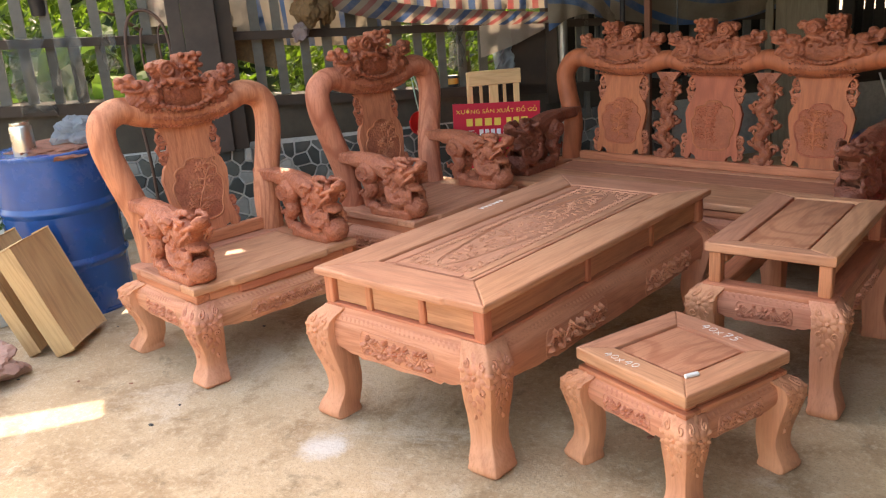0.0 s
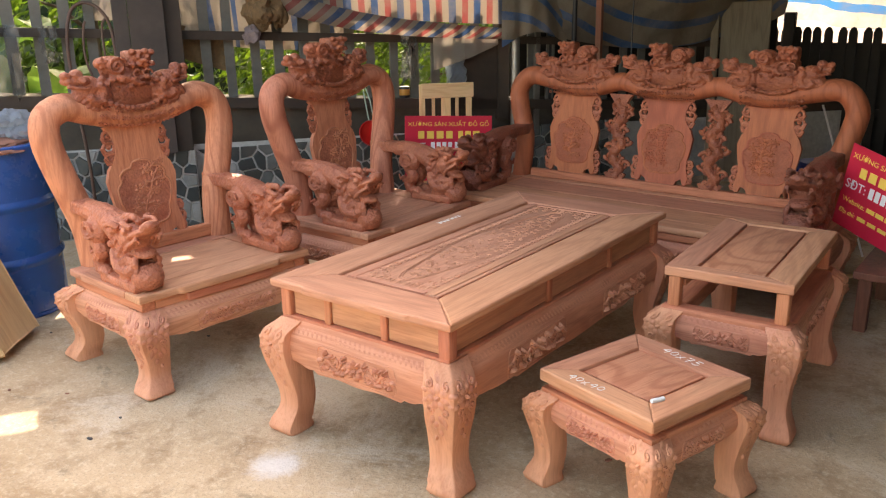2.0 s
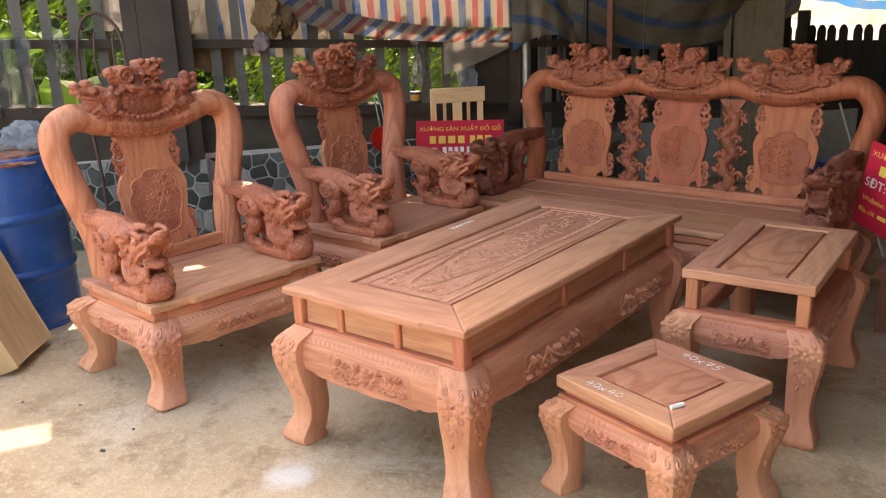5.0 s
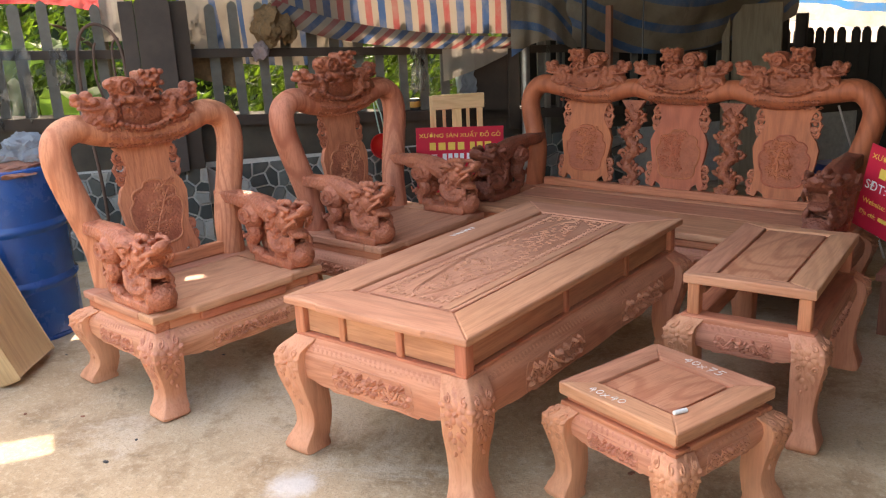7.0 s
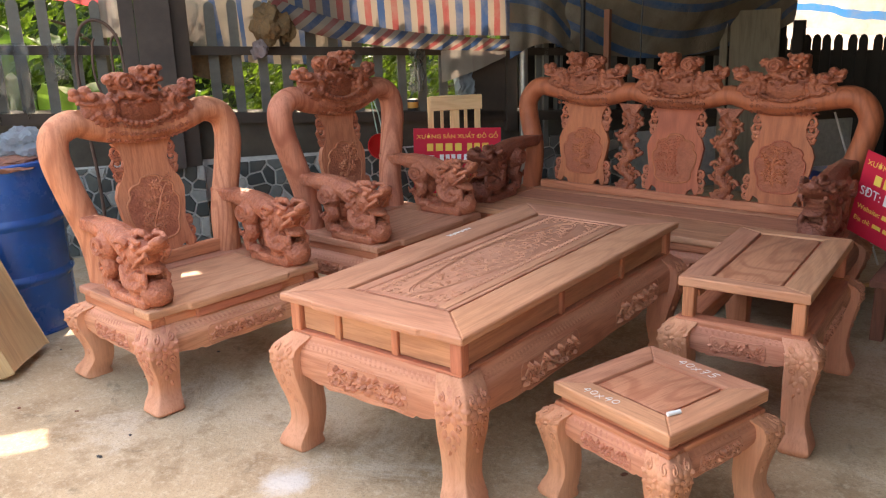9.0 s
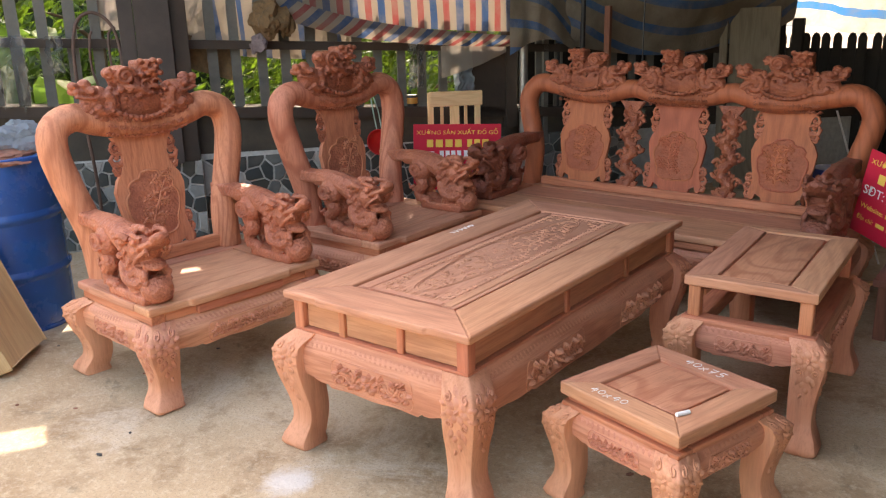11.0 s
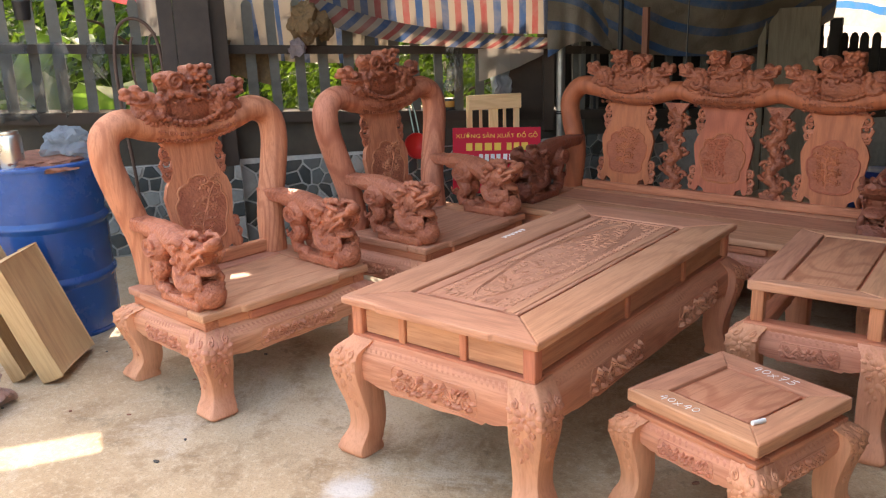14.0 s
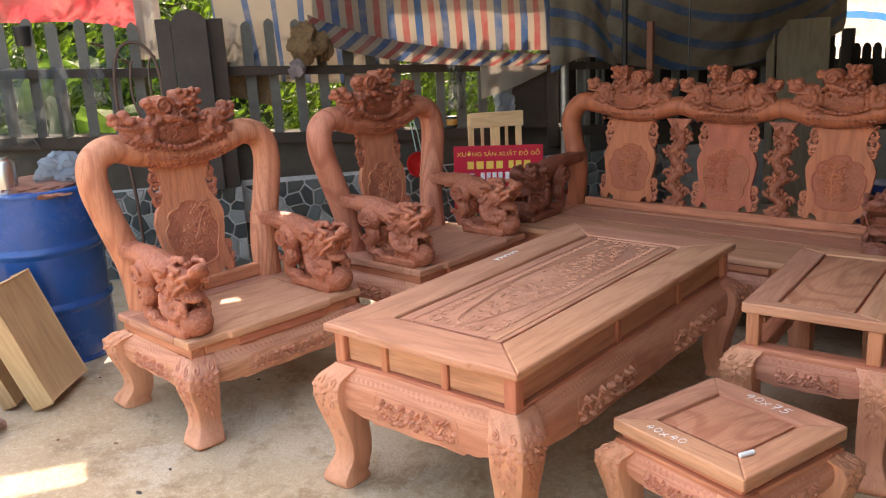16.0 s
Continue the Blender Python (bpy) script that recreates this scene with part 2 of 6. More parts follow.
def film_plastic(name, colour, clear):
    n = Nodes(name)
    v = n.coord()
    a = n.noise(v, 16.0, 6.0, 0.7, 0.6)
    n.done(n.mix(a, colour, tuple(min(1, c * 1.6) for c in colour)), 0.28, a, 0.6, 0.012)
    n.bsdf.inputs["Alpha"].default_value = clear
    tr = n.add("BsdfTranslucent", {"Color": (*colour, 1)})
    m = n.add("MixShader", {0: 0.3, 1: n.bsdf.outputs[0], 2: tr.outputs[0]})
    n.t.links.new(m.outputs[0], n.t.nodes["Material Output"].inputs[0])
    return n.mat


bag_grey = film_plastic("torn_grey_plastic_film", (0.09, 0.095, 0.095), 0.5)
bag_blue = film_plastic("crumpled_pale_blue_bag", (0.30, 0.36, 0.42), 0.36)


def tarp_mat(name, stops, through_light=0.35, cycles=1.0):
    """Woven tarpaulin with printed stripes across its U coordinate."""
    n = Nodes(name)
    uv = n.add("TexCoord").outputs["UV"]
    sep = n.add("SeparateXYZ", {0: uv}).outputs
    wob = n.noise(uv, 2.0, 2.0)
    u = n.math("ADD", n.math("MULTIPLY", sep[0], cycles), n.math("MULTIPLY", wob, 0.04))
    col = n.ramp(n.math("FRACT", u), stops, "CONSTANT")
    v = n.coord()
    dirt = n.noise(v, 6.0, 6.0, 0.7, 0.4)
    col = n.mix(n.ramp(dirt, [(0.42, (0, 0, 0)), (0.8, (0.65, 0.65, 0.65))]), col, (0.22, 0.19, 0.15))
    crease = n.noise(n.coord((1, 1, 1)), 11.0, 5.0, 0.6, 1.2)
    n.done(col, 0.5, n.math("ADD", crease, n.math("MULTIPLY", n.noise(v, 300.0, 1.0), 0.1)), 0.5, 0.012)
    tr = n.add("BsdfTranslucent", {"Color": col})
    m = n.add("MixShader", {0: through_light, 1: n.bsdf.outputs[0], 2: tr.outputs[0]})
    n.t.links.new(m.outputs[0], n.t.nodes["Material Output"].inputs[0])
    return n.mat


CREAM, BLUE, RED = (0.25, 0.205, 0.165), (0.032, 0.067, 0.15), (0.24, 0.052, 0.050)
tarp_rb = tarp_mat("striped_tarpaulin", [(0.0, BLUE), (0.27, CREAM), (0.52, RED), (0.76, CREAM)])
tarp_bl = tarp_mat("blue_and_cream_tarpaulin", [(0.0, BLUE), (0.2, CREAM)], 0.22)
# dirty cream, lowered further to put the shade behind the bench into it
tarp_gr = tarp_mat("dirty_shaded_tarpaulin_with_blue_lines", [(0.0, (0.028, 0.075, 0.17)), (0.30, (0.15, 0.12, 0.088))], 0.12)
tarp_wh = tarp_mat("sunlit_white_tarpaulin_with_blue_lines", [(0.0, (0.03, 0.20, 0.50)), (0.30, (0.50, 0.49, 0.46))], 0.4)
tarp_red = tarp_mat("red_tarpaulin", [(0.0, (0.55, 0.06, 0.07)), (0.5, (0.60, 0.07, 0.08))], 0.5)
tarp_pale = tarp_mat("dusty_pale_sheet", [(0.0, (0.25, 0.22, 0.19)), (0.5, (0.23, 0.19, 0.165))], 0.3)


def leaf_mat(name, a, b, c):
    n = Nodes(name)
    rnd = n.add("NewGeometry").outputs["Random Per Island"]
    col = n.ramp(rnd, [(0.0, a), (0.5, b), (1.0, c)])
    col = n.mix(n.math("MULTIPLY", n.noise(n.coord(), 30.0), 0.5), col, a)
    n.done(col, 0.45, spec=0.4)
    tr = n.add("BsdfTranslucent", {"Color": n.mix(0.5, col, (0.25, 0.42, 0.03))})
    m = n.add("MixShader", {0: 0.4, 1: n.bsdf.outputs[0], 2: tr.outputs[0]})
    n.t.links.new(m.outputs[0], n.t.nodes["Material Output"].inputs[0])
    return n.mat


leaf_green = leaf_mat("shrub_leaves", (0.014, 0.038, 0.007), (0.035, 0.085, 0.011), (0.08, 0.145, 0.022))
banana_green = leaf_mat("banana_leaf", (0.07, 0.17, 0.04), (0.11, 0.24, 0.06), (0.16, 0.30, 0.09))
bark = plain("bark", (0.10, 0.075, 0.05), 0.9)

# ---- mesh helpers ----


def part(name, bm, mat, parent=None, label="", smooth=20.0):
    me = bpy.data.meshes.new(name)
    bm.to_mesh(me)
    bm.free()
    return mesh_part(name, me, mat, parent, label, smooth)


def mesh_part(name, me, mat, parent=None, label="", smooth=20.0):
    me.materials.clear()
    me.materials.append(mat)
    if smooth:
        me.shade_smooth()
        me.set_sharp_from_angle(angle=radians(smooth))
    ob = new(name, me)
    if parent is not None:
        ob.parent = parent
    if label:
        ob["label"] = label
    return ob


def thing(name, m, label, category, group="", kind=""):
    ob = new(name)
    ob.empty_display_size = 0.1
    ob.matrix_basis = m
    return tagged(ob, label, category, group, kind)


def box(bm, x0, x1, y0, y1, z0, z1, bevel=0.004, segs=2, m=None):
    r = bmesh.ops.create_cube(bm, size=1.0)
    vs = r["verts"]
    for v in vs:
        v.co = Vector(((x0 + x1) / 2 + v.co.x * (x1 - x0), (y0 + y1) / 2 + v.co.y * (y1 - y0), (z0 + z1) / 2 + v.co.z * (z1 - z0)))
    if m is not None:
        for v in vs:
            v.co = m @ v.co
    if bevel:
        es = list({e for v in vs for e in v.link_edges})
        bmesh.ops.bevel(bm, geom=es, offset=bevel, segments=segs, profile=0.5, affect="EDGES")
    return bm


def boxed(*a, **k):
    return box(bmesh.new(), *a, **k)


def loft(bm, rings, closed_ends=True):
    rows = [[bm.verts.new(p) for p in ring] for ring in rings]
    n = len(rows[0])
    for a, b in zip(rows, rows[1:]):
        for i in range(n):
            j = (i + 1) % n
            bm.faces.new((a[i], a[j], b[j], b[i]))
    if closed_ends:
        bm.faces.new(list(reversed(rows[0])))
        bm.faces.new(rows[-1])
    return bm


def spline(pts, per=6):
    """Smooth curve through points (Catmull-Rom)."""
    pts = [Vector(p) for p in pts]
    out = []
    ext = [pts[0] * 2 - pts[1]] + pts + [pts[-1] * 2 - pts[-2]]
    for a, b, c, d in zip(ext, ext[1:], ext[2:], ext[3:]):
        for k in range(per):
            t = k / per
            out.append(0.5 * ((2 * b) + (c - a) * t + (2 * a - 5 * b + 4 * c - d) * t * t + (3 * b - a - 3 * c + d) * t ** 3))
    out.append(pts[-1])
    return out


def sweep(bm, pts, rad, n=8, up=None, flat=1.0):
    """A round bar along points; rad is a number or one per point; flat squeezes it along up."""
    pts = [Vector(p) for p in pts]
    rads = rad if isinstance(rad, (list, tuple)) else [rad] * len(pts)
    side = None
    rings = []
    for i, p in enumerate(pts):
        d = pts[min(i + 1, len(pts) - 1)] - pts[max(i - 1, 0)]
        d = d.normalized() if d.length > 1e-9 else Vector((0, 0, 1))
        ref = Vector(up) if up is not None else (side if side is not None else (Vector((0, 0, 1)) if abs(d.z) < 0.9 else Vector((1, 0, 0))))
        a = ref - d * ref.dot(d)
        a = a.normalized() if a.length > 1e-6 else d.orthogonal().normalized()
        side = a
        b = d.cross(a)
        rings.append([p + (a * math.cos(w) * flat + b * math.sin(w)) * rads[i] for w in (2 * math.pi * k / n for k in range(n))])
    return loft(bm, rings)


def ball(bm, c, r, sub=2, squash=(1, 1, 1), rot=None):
    m = Matrix.LocRotScale(Vector(c), rot, Vector(squash) * r)
    bmesh.ops.create_icosphere(bm, subdivisions=sub, radius=1.0, matrix=m)
    return bm


def lathe(bm, profile, n=32, m=None):
    """Solid of revolution about z from (radius, height) pairs."""
    rings = []
    for r, z in profile:
        ring = [Vector((r * math.cos(2 * math.pi * k / n), r * math.sin(2 * math.pi * k / n), z)) for k in range(n)]
        rings.append([m @ p for p in ring] if m is not None else ring)
    return loft(bm, rings)


def slab(bm, outline, thick, place):
    """A board of any outline: place(u, v, h) maps it into space; h runs from 0 to thick."""
    a = [bm.verts.new(place(u, v, 0.0)) for u, v in outline]
    b = [bm.verts.new(place(u, v, thick)) for u, v in outline]
    n = len(a)
    bm.faces.new(list(reversed(a)))
    bm.faces.new(b)
    for i in range(n):
        j = (i + 1) % n
        bm.faces.new((a[i], a[j], b[j], b[i]))
    bmesh.ops.recalc_face_normals(bm, faces=bm.faces[:])
    return bm


def strokes(bm, lines, place, r=0.005, n=6, taper=True):
    """Raised carving: each line of (u, v) points becomes a half-sunk rounded ridge."""
    for line in lines:
        if len(line) < 2:
            continue
        k = len(line) - 1
        rads = [r * (0.45 + 0.55 * math.sin(math.pi * min(1, (i + 0.5) / (k + 1)))) if taper else r for i in range(k + 1)]
        sweep(bm, [place(u, v, 0.0) for u, v in line], rads, n)
    return bm


def spiral(cx, cy, r, turns=1.4, start=0.0, way=1, n=16):
    return [(cx + r * (1 - 0.86 * i / n) * math.cos(start + way * 2 * math.pi * turns * i / n), cy + r * (1 - 0.86 * i / n) * math.sin(start + way * 2 * math.pi * turns * i / n)) for i in range(n + 1)]


def rounded_rect(w, h, r, n=4):
    pts = []
    for cx, cy, a0 in ((w / 2 - r, h / 2 - r, 0), (-w / 2 + r, h / 2 - r, 90), (-w / 2 + r, -h / 2 + r, 180), (w / 2 - r, -h / 2 + r, 270)):
        for k in range(n + 1):
            a = radians(a0 + 90 * k / n)
            pts.append((cx + r * math.cos(a), cy + r * math.sin(a)))
    return pts


def remeshed(bm, voxel, rounds=2, chisel=0.0007):
    """Melts overlapping lumps into one carved skin."""
    me = bpy.data.meshes.new("lump")
    bm.to_mesh(me)
    bm.free()
    ob = new("lump", me)
    mod = ob.modifiers.new("melt", "REMESH")
    mod.mode, mod.voxel_size = "VOXEL", voxel
    sm = ob.modifiers.new("soften", "SMOOTH")
    sm.factor, sm.iterations = 0.5, rounds
    dg = bpy.context.evaluated_depsgraph_get()
    res = bpy.data.meshes.new_from_object(ob.evaluated_get(dg))
    bpy.data.objects.remove(ob)
    # chisel cuts: curling ridges along the skin
    n = len(res.vertices)
    co, no = np.empty(n * 3), np.empty(n * 3)
    res.vertices.foreach_get("co", co)
    res.vertex_normals.foreach_get("vector", no)
    shift = np.empty(n)
    for i, c in enumerate(co.reshape(-1, 3)):
        p = Vector(c) * 34.0
        q = p + noise.noise_vector(p * 0.6) * 1.6
        shift[i] = chisel * (0.4 - 1.9 * max(0.0, 1.0 - 4.5 * abs(noise.noise(q))) + 0.35 * noise.noise(p * 3.1))
    co += no * np.repeat(shift, 3)
    res.vertices.foreach_set("co", co)
    res.update()
    return res
from mathutils.geometry import delaunay_2d_cdt

# ---- setting ----
FENCE_O, FENCE_A = Vector((-3.35, 1.6, 0)), radians(-33)
FD = Vector((math.sin(-FENCE_A), math.cos(FENCE_A), 0))  # along the fence
FN = Vector((FD.y, -FD.x, 0))                             # towards the yard


def fence_at(s, z, out=0.0):
    return FENCE_O + FD * s + FN * out + Vector((0, 0, z))


FM = Matrix(((FD.x, FN.x, 0, FENCE_O.x), (FD.y, FN.y, 0, FENCE_O.y), (0, 0, 1, 0), (0, 0, 0, 1)))


def stone_z(s):
    return 0.572 - 0.02 * s


def sill_z(s):
    return 0.888 - 0.062 * s


def rail_z(s):
    return 1.31 - 0.047 * s


floor = part("floor", boxed(-6.0, 3.2, -3.0, 9.5, -0.15, 0.0, 0), concrete, smooth=0)
tagged(floor, "stained tan concrete workshop floor with dusty pale patches", "floor", kind="structure")
bm = bmesh.new()
bmesh.ops.create_grid(bm, x_segments=24, y_segments=24, size=60.0)
for v in bm.verts:
    v.co.z = -0.16
ground = part("ground", bm, earth, smooth=0)
tagged(ground, "dry dusty yard earth around the shed", "ground", kind="structure")


ROOF_FRONT = 1.0


def roof():
    """Unseen sheet roof added to shape the light; slits aim sun at chosen spots."""
    spots = [((-1.745, 0.236, 0.41), 0.26, 0.065, 63), ((-1.575, 0.406, 0.41), 0.12, 0.06, 55), ((-1.70, -0.69, 0.0), 0.50, 0.19, 55),
             ((-1.74, 0.665, 0.705), 0.09, 0.045, 10), ((0.62, 3.02, 0.0), 0.20, 0.035, 50)]
    z = 2.75
    outline = [Vector(p) for p in ((-6.25, -0.48), (-1.8, ROOF_FRONT), (0.7, ROOF_FRONT), (1.1, -1.5), (3.0, -1.7), (3.0, 7.74), (-0.92, 7.74))]
    verts, edges, slits = list(outline), [(i, (i + 1) % len(outline)) for i in range(len(outline))], []
    for (x, y, h), length, width, turn in spots:
        c = Vector((x, y, h)) + SUN * ((z - h) / SUN.z)
        a = radians(turn)
        u, v = Vector((math.cos(a), math.sin(a))) * length / 2, Vector((-math.sin(a), math.cos(a))) * width / 2
        q = [c.xy + p for p in (-u - v, u - v * 0.7, u * 0.9 + v, -u * 1.1 + v * 0.8)]
        n = len(verts)
        verts += q
        edges += [(n + i, n + (i + 1) % 4) for i in range(4)]
        slits.append(q)

    def inside(p, poly):
        hit = False
        for i in range(len(poly)):
            a, b = poly[i], poly[i - 1]
            if (a.y > p.y) != (b.y > p.y) and p.x < (b.x - a.x) * (p.y - a.y) / (b.y - a.y) + a.x:
                hit = not hit
        return hit
    vs, _, fs, *_ = delaunay_2d_cdt(verts, edges, [], 0, 1e-5)
    bm = bmesh.new()
    bv = [bm.verts.new((v.x, v.y, z)) for v in vs]
    for f in fs:
        c = sum((vs[i] for i in f), Vector((0, 0))) / len(f)
        if inside(c, outline) and not any(inside(c, q) for q in slits):
            bm.faces.new([bv[i] for i in f])
    return bm


ceiling = part("ceiling", roof(), roof_grey, smooth=0)
tagged(ceiling, "unseen grey sheet roof added to shade the open shed", "roof", kind="structure")
# two near-black walls added out of view to keep light off the right
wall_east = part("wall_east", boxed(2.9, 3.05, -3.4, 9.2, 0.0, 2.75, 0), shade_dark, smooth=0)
tagged(wall_east, "unseen near-black side wall added to block light", "wall", kind="structure")
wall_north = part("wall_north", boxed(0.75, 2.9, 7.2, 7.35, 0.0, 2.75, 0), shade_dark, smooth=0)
tagged(wall_north, "unseen near-black end wall added to block light", "wall", kind="structure")

# low wall under the fence
low_wall = thing("low_wall", FM, "low wall clad in crazy paving stones with plaster above", "wall", kind="structure")
bm = bmesh.new()
S0, S1 = -3.2, 6.6
for a, b, lo, hi, out in ((S0, S1, None, stone_z, 0.0),):
    ring = [[Vector((s, o, z)) for o, z in ((-0.16, 0), (0.0, 0), (0.0, stone_z(s)), (-0.16, stone_z(s)))] for s in (a, b)]
    loft(bm, ring)
part("mortar_bed", bm, mortar, low_wall, "pale mortar bed", smooth=0)
bm = bmesh.new()
loft(bm, [[Vector((s, o, z)) for o, z in ((-0.16, stone_z(s)), (-0.012, stone_z(s)), (-0.012, sill_z(s) - 0.07), (-0.16, sill_z(s) - 0.07))] for s in (S0, S1)])
part("plaster_band", bm, plaster, low_wall, "grimy grey-brown plaster band", smooth=0)
bm = bmesh.new()
loft(bm, [[Vector((s, o, z)) for o, z in ((-0.19, sill_z(s) - 0.07), (0.03, sill_z(s) - 0.07), (0.03, sill_z(s)), (-0.19, sill_z(s)))] for s in (S0, S1)])
part("sill_beam", bm, paint_dark, low_wall, "brown painted timber sill", smooth=0)
# stone pier below the gate post
bm = boxed(-0.37, 0.05, 0.0, 0.10, 0.0, 0.57, 0.004)
part("pier_mortar", bm, mortar, low_wall, "pale mortar of the pier")
bm = boxed(-0.365, 0.045, 0.005, 0.085, 0.57, 0.90, 0.006)
part("pier_cap", bm, plaster, low_wall, "plastered upper pier")

# picket fence
fence = thing("picket_fence", FM, "weathered grey-brown timber picket fence on a low wall", "fence")
for a, b in ((S0, -0.36), (0.045, 2.26), (2.4, 4.6)):
    bm = bmesh.new()
    loft(bm, [[Vector((s, o, z)) for o, z in ((-0.03, rail_z(s) - 0.055), (0.02, rail_z(s) - 0.055), (0.02, rail_z(s)), (-0.03, rail_z(s)))] for s in (a, b)])
    part("top_rail", bm, paint_dark, fence, "brown painted top rail", smooth=0)


def picket(w, h):
    bm = bmesh.new()
    return slab(bm, [(-w / 2, 0), (w / 2, 0), (w / 2, h - 0.045), (w * 0.36, h - 0.02), (0, h), (-w * 0.36, h - 0.02), (-w / 2, h - 0.045)], 0.022, lambda u, v, t: Vector((u, -0.035 - t, v)))


first = part("picket", picket(0.064, 1.0), paint_pale, fence, smooth=0)
pmesh = first.data
rng = random.Random(4)
spots = [-0.49 - 0.152 * k for k in range(15)] + [0.188 + 0.160 * k for k in range(13)] + [2.55 + 0.16 * k for k in range(12)]
for k, s in enumerate(spots):
    ob = first if k == 0 else new("picket", pmesh)
    ob.parent = fence
    top = 1.60 - 0.045 * s + rng.uniform(-0.02, 0.015)
    ob.matrix_basis = pose(s + rng.uniform(-0.008, 0.008), 0, sill_z(s), 0, rng.uniform(-0.8, 0.8), 0) @ Matrix.Diagonal((rng.uniform(0.92, 1.08), 1, top - sill_z(s), 1))

# gate post of three boards
gate_post = thing("fence_post", FM, "thick grey-brown fence post of three upright boards", "post")
bm = slab(bmesh.new(), [(-0.268, 0.55), (-0.062, 0.55), (-0.062, 1.60), (-0.10, 1.645), (-0.165, 1.668), (-0.23, 1.645), (-0.268, 1.60)], 0.07, lambda u, v, t: Vector((u, 0.09 + t, v)))
part("middle_board", bm, paint_grey, gate_post, smooth=0)
part("side_board", boxed(-0.36, -0.270, 0.04, 0.125, 0.55, 1.615, 0.004), paint_grey, gate_post)
part("side_board", boxed(-0.060, 0.04, 0.04, 0.115, 0.55, 1.605, 0.004), paint_dark, gate_post)

# second post, boards and steel pipe at the corner
corner_post = thing("corner_post", FM, "brown timber corner post beside a steel pipe", "post")
part("post_board", boxed(2.245, 2.33, -0.06, 0.05, 0.6, 2.7, 0.004), paint_dark, corner_post)
bm = boxed(1.872, 2.243, 0.008, 0.03, 0.70, 1.22, 0.003)
board_b = part("fence_board", bm, paint_dark)
board_b.matrix_basis = FM
tagged(board_b, "flat brown painted board fixed across the fence", "board")
pipe = thing("steel_pipe", FM, "galvanised steel pipe standing at the fence corner", "pipe")
bm = bmesh.new()
sweep(bm, [(2.355, 0.10, 0.0), (2.355, 0.10, 2.72)], 0.032, 16)
part("tube", bm, galvanised, pipe)
bm = bmesh.new()
for z in (0.72, 0.735):
    sweep(bm, [(2.355, 0.10, z), (2.355, 0.10, z + 0.012)], 0.036, 16)
part("wire_tie", bm, black_plastic, pipe)
thin = thing("thin_post", FM, "thin grey fence stake in shade behind the bench", "post")
part("stake", boxed(2.56, 2.60, -0.02, 0.02, 0.5, 1.25, 0.003), paint_pale, thin)

# ---- carved furniture ----


def along_points(pts, per=5):
    """A smooth function z -> value through (z, value) pairs given from the top down."""
    line = spline([(z, v, 0) for z, v in pts], per)

    def at(z):
        if z >= line[0].x:
            return line[0].y
        for p, q in zip(line, line[1:]):
            if q.x <= z <= p.x:
                k = (p.x - z) / max(1e-9, p.x - q.x)
                return p.y + (q.y - p.y) * k
        return line[-1].y
    return at


def knee_profile(waist, knee, drop, ztop, ah):
    """Outer face of a leg, top to floor: shoulder slope, swelling knee, slim shin, splayed foot."""
    za, g = ztop - ah, knee - waist
    return along_points([(ztop, waist + 0.004), (ztop - 0.07 * ah, waist + 0.24 * g), (ztop - 0.17 * ah, waist + 0.58 * g), (ztop - 0.30 * ah, waist + 0.88 * g), (ztop - 0.50 * ah, knee), (ztop - 0.78 * ah, knee - 0.06 * drop), (za - 0.06 * za, knee - 0.34 * drop), (0.70 * za, knee - 0.78 * drop), (0.50 * za, knee - drop), (0.34 * za, knee - 0.92 * drop), (0.18 * za, knee - 0.38 * drop), (0.08 * za, knee - 0.04 * drop), (0.03 * za, knee - 0.10 * drop), (0.0, knee - 0.30 * drop)])


def apron_profile(waist, face, ztop, ah):
    """Outer face of an apron, top to bottom: a hollow shoulder, then a nearly upright face."""
    g = face - waist
    return along_points([(ztop, waist + 0.004), (ztop - 0.06 * ah, waist + 0.20 * g), (ztop - 0.15 * ah, waist + 0.52 * g), (ztop - 0.26 * ah, waist + 0.84 * g), (ztop - 0.36 * ah, face), (ztop - 0.60 * ah, face + 0.002), (ztop - 0.85 * ah, face - 0.003), (ztop - 1.25 * ah, face - 0.012)])


def leg(bm, sx, sy, fx, fy, ztop, ah, hw):
    """Cabriole leg sawn from a square post; fx and fy give its two outer faces, the inner ones follow."""
    za = ztop - ah
    width = along_points([(ztop, 1.75 * hw), (ztop - 0.4 * ah, 2.15 * hw), (za, 2.05 * hw), (0.72 * za, 1.78 * hw), (0.45 * za, 1.62 * hw), (0.30 * za, 1.68 * hw), (0.14 * za, 2.0 * hw), (0.05 * za, 2.2 * hw), (0.0, 2.0 * hw)])
    rings = []
    n = 40
    for i in range(n + 1):
        z = ztop * i / n
        w = width(z)
        cx, cy = sx * (fx(z) - w / 2), sy * (fy(z) - w / 2)
        r = w * (0.07 if z > 0.15 * za else 0.16)
        rings.append([Vector((cx + p, cy + q, z)) for p, q in rounded_rect(w, w, r, 2)])
    return loft(bm, rings), width


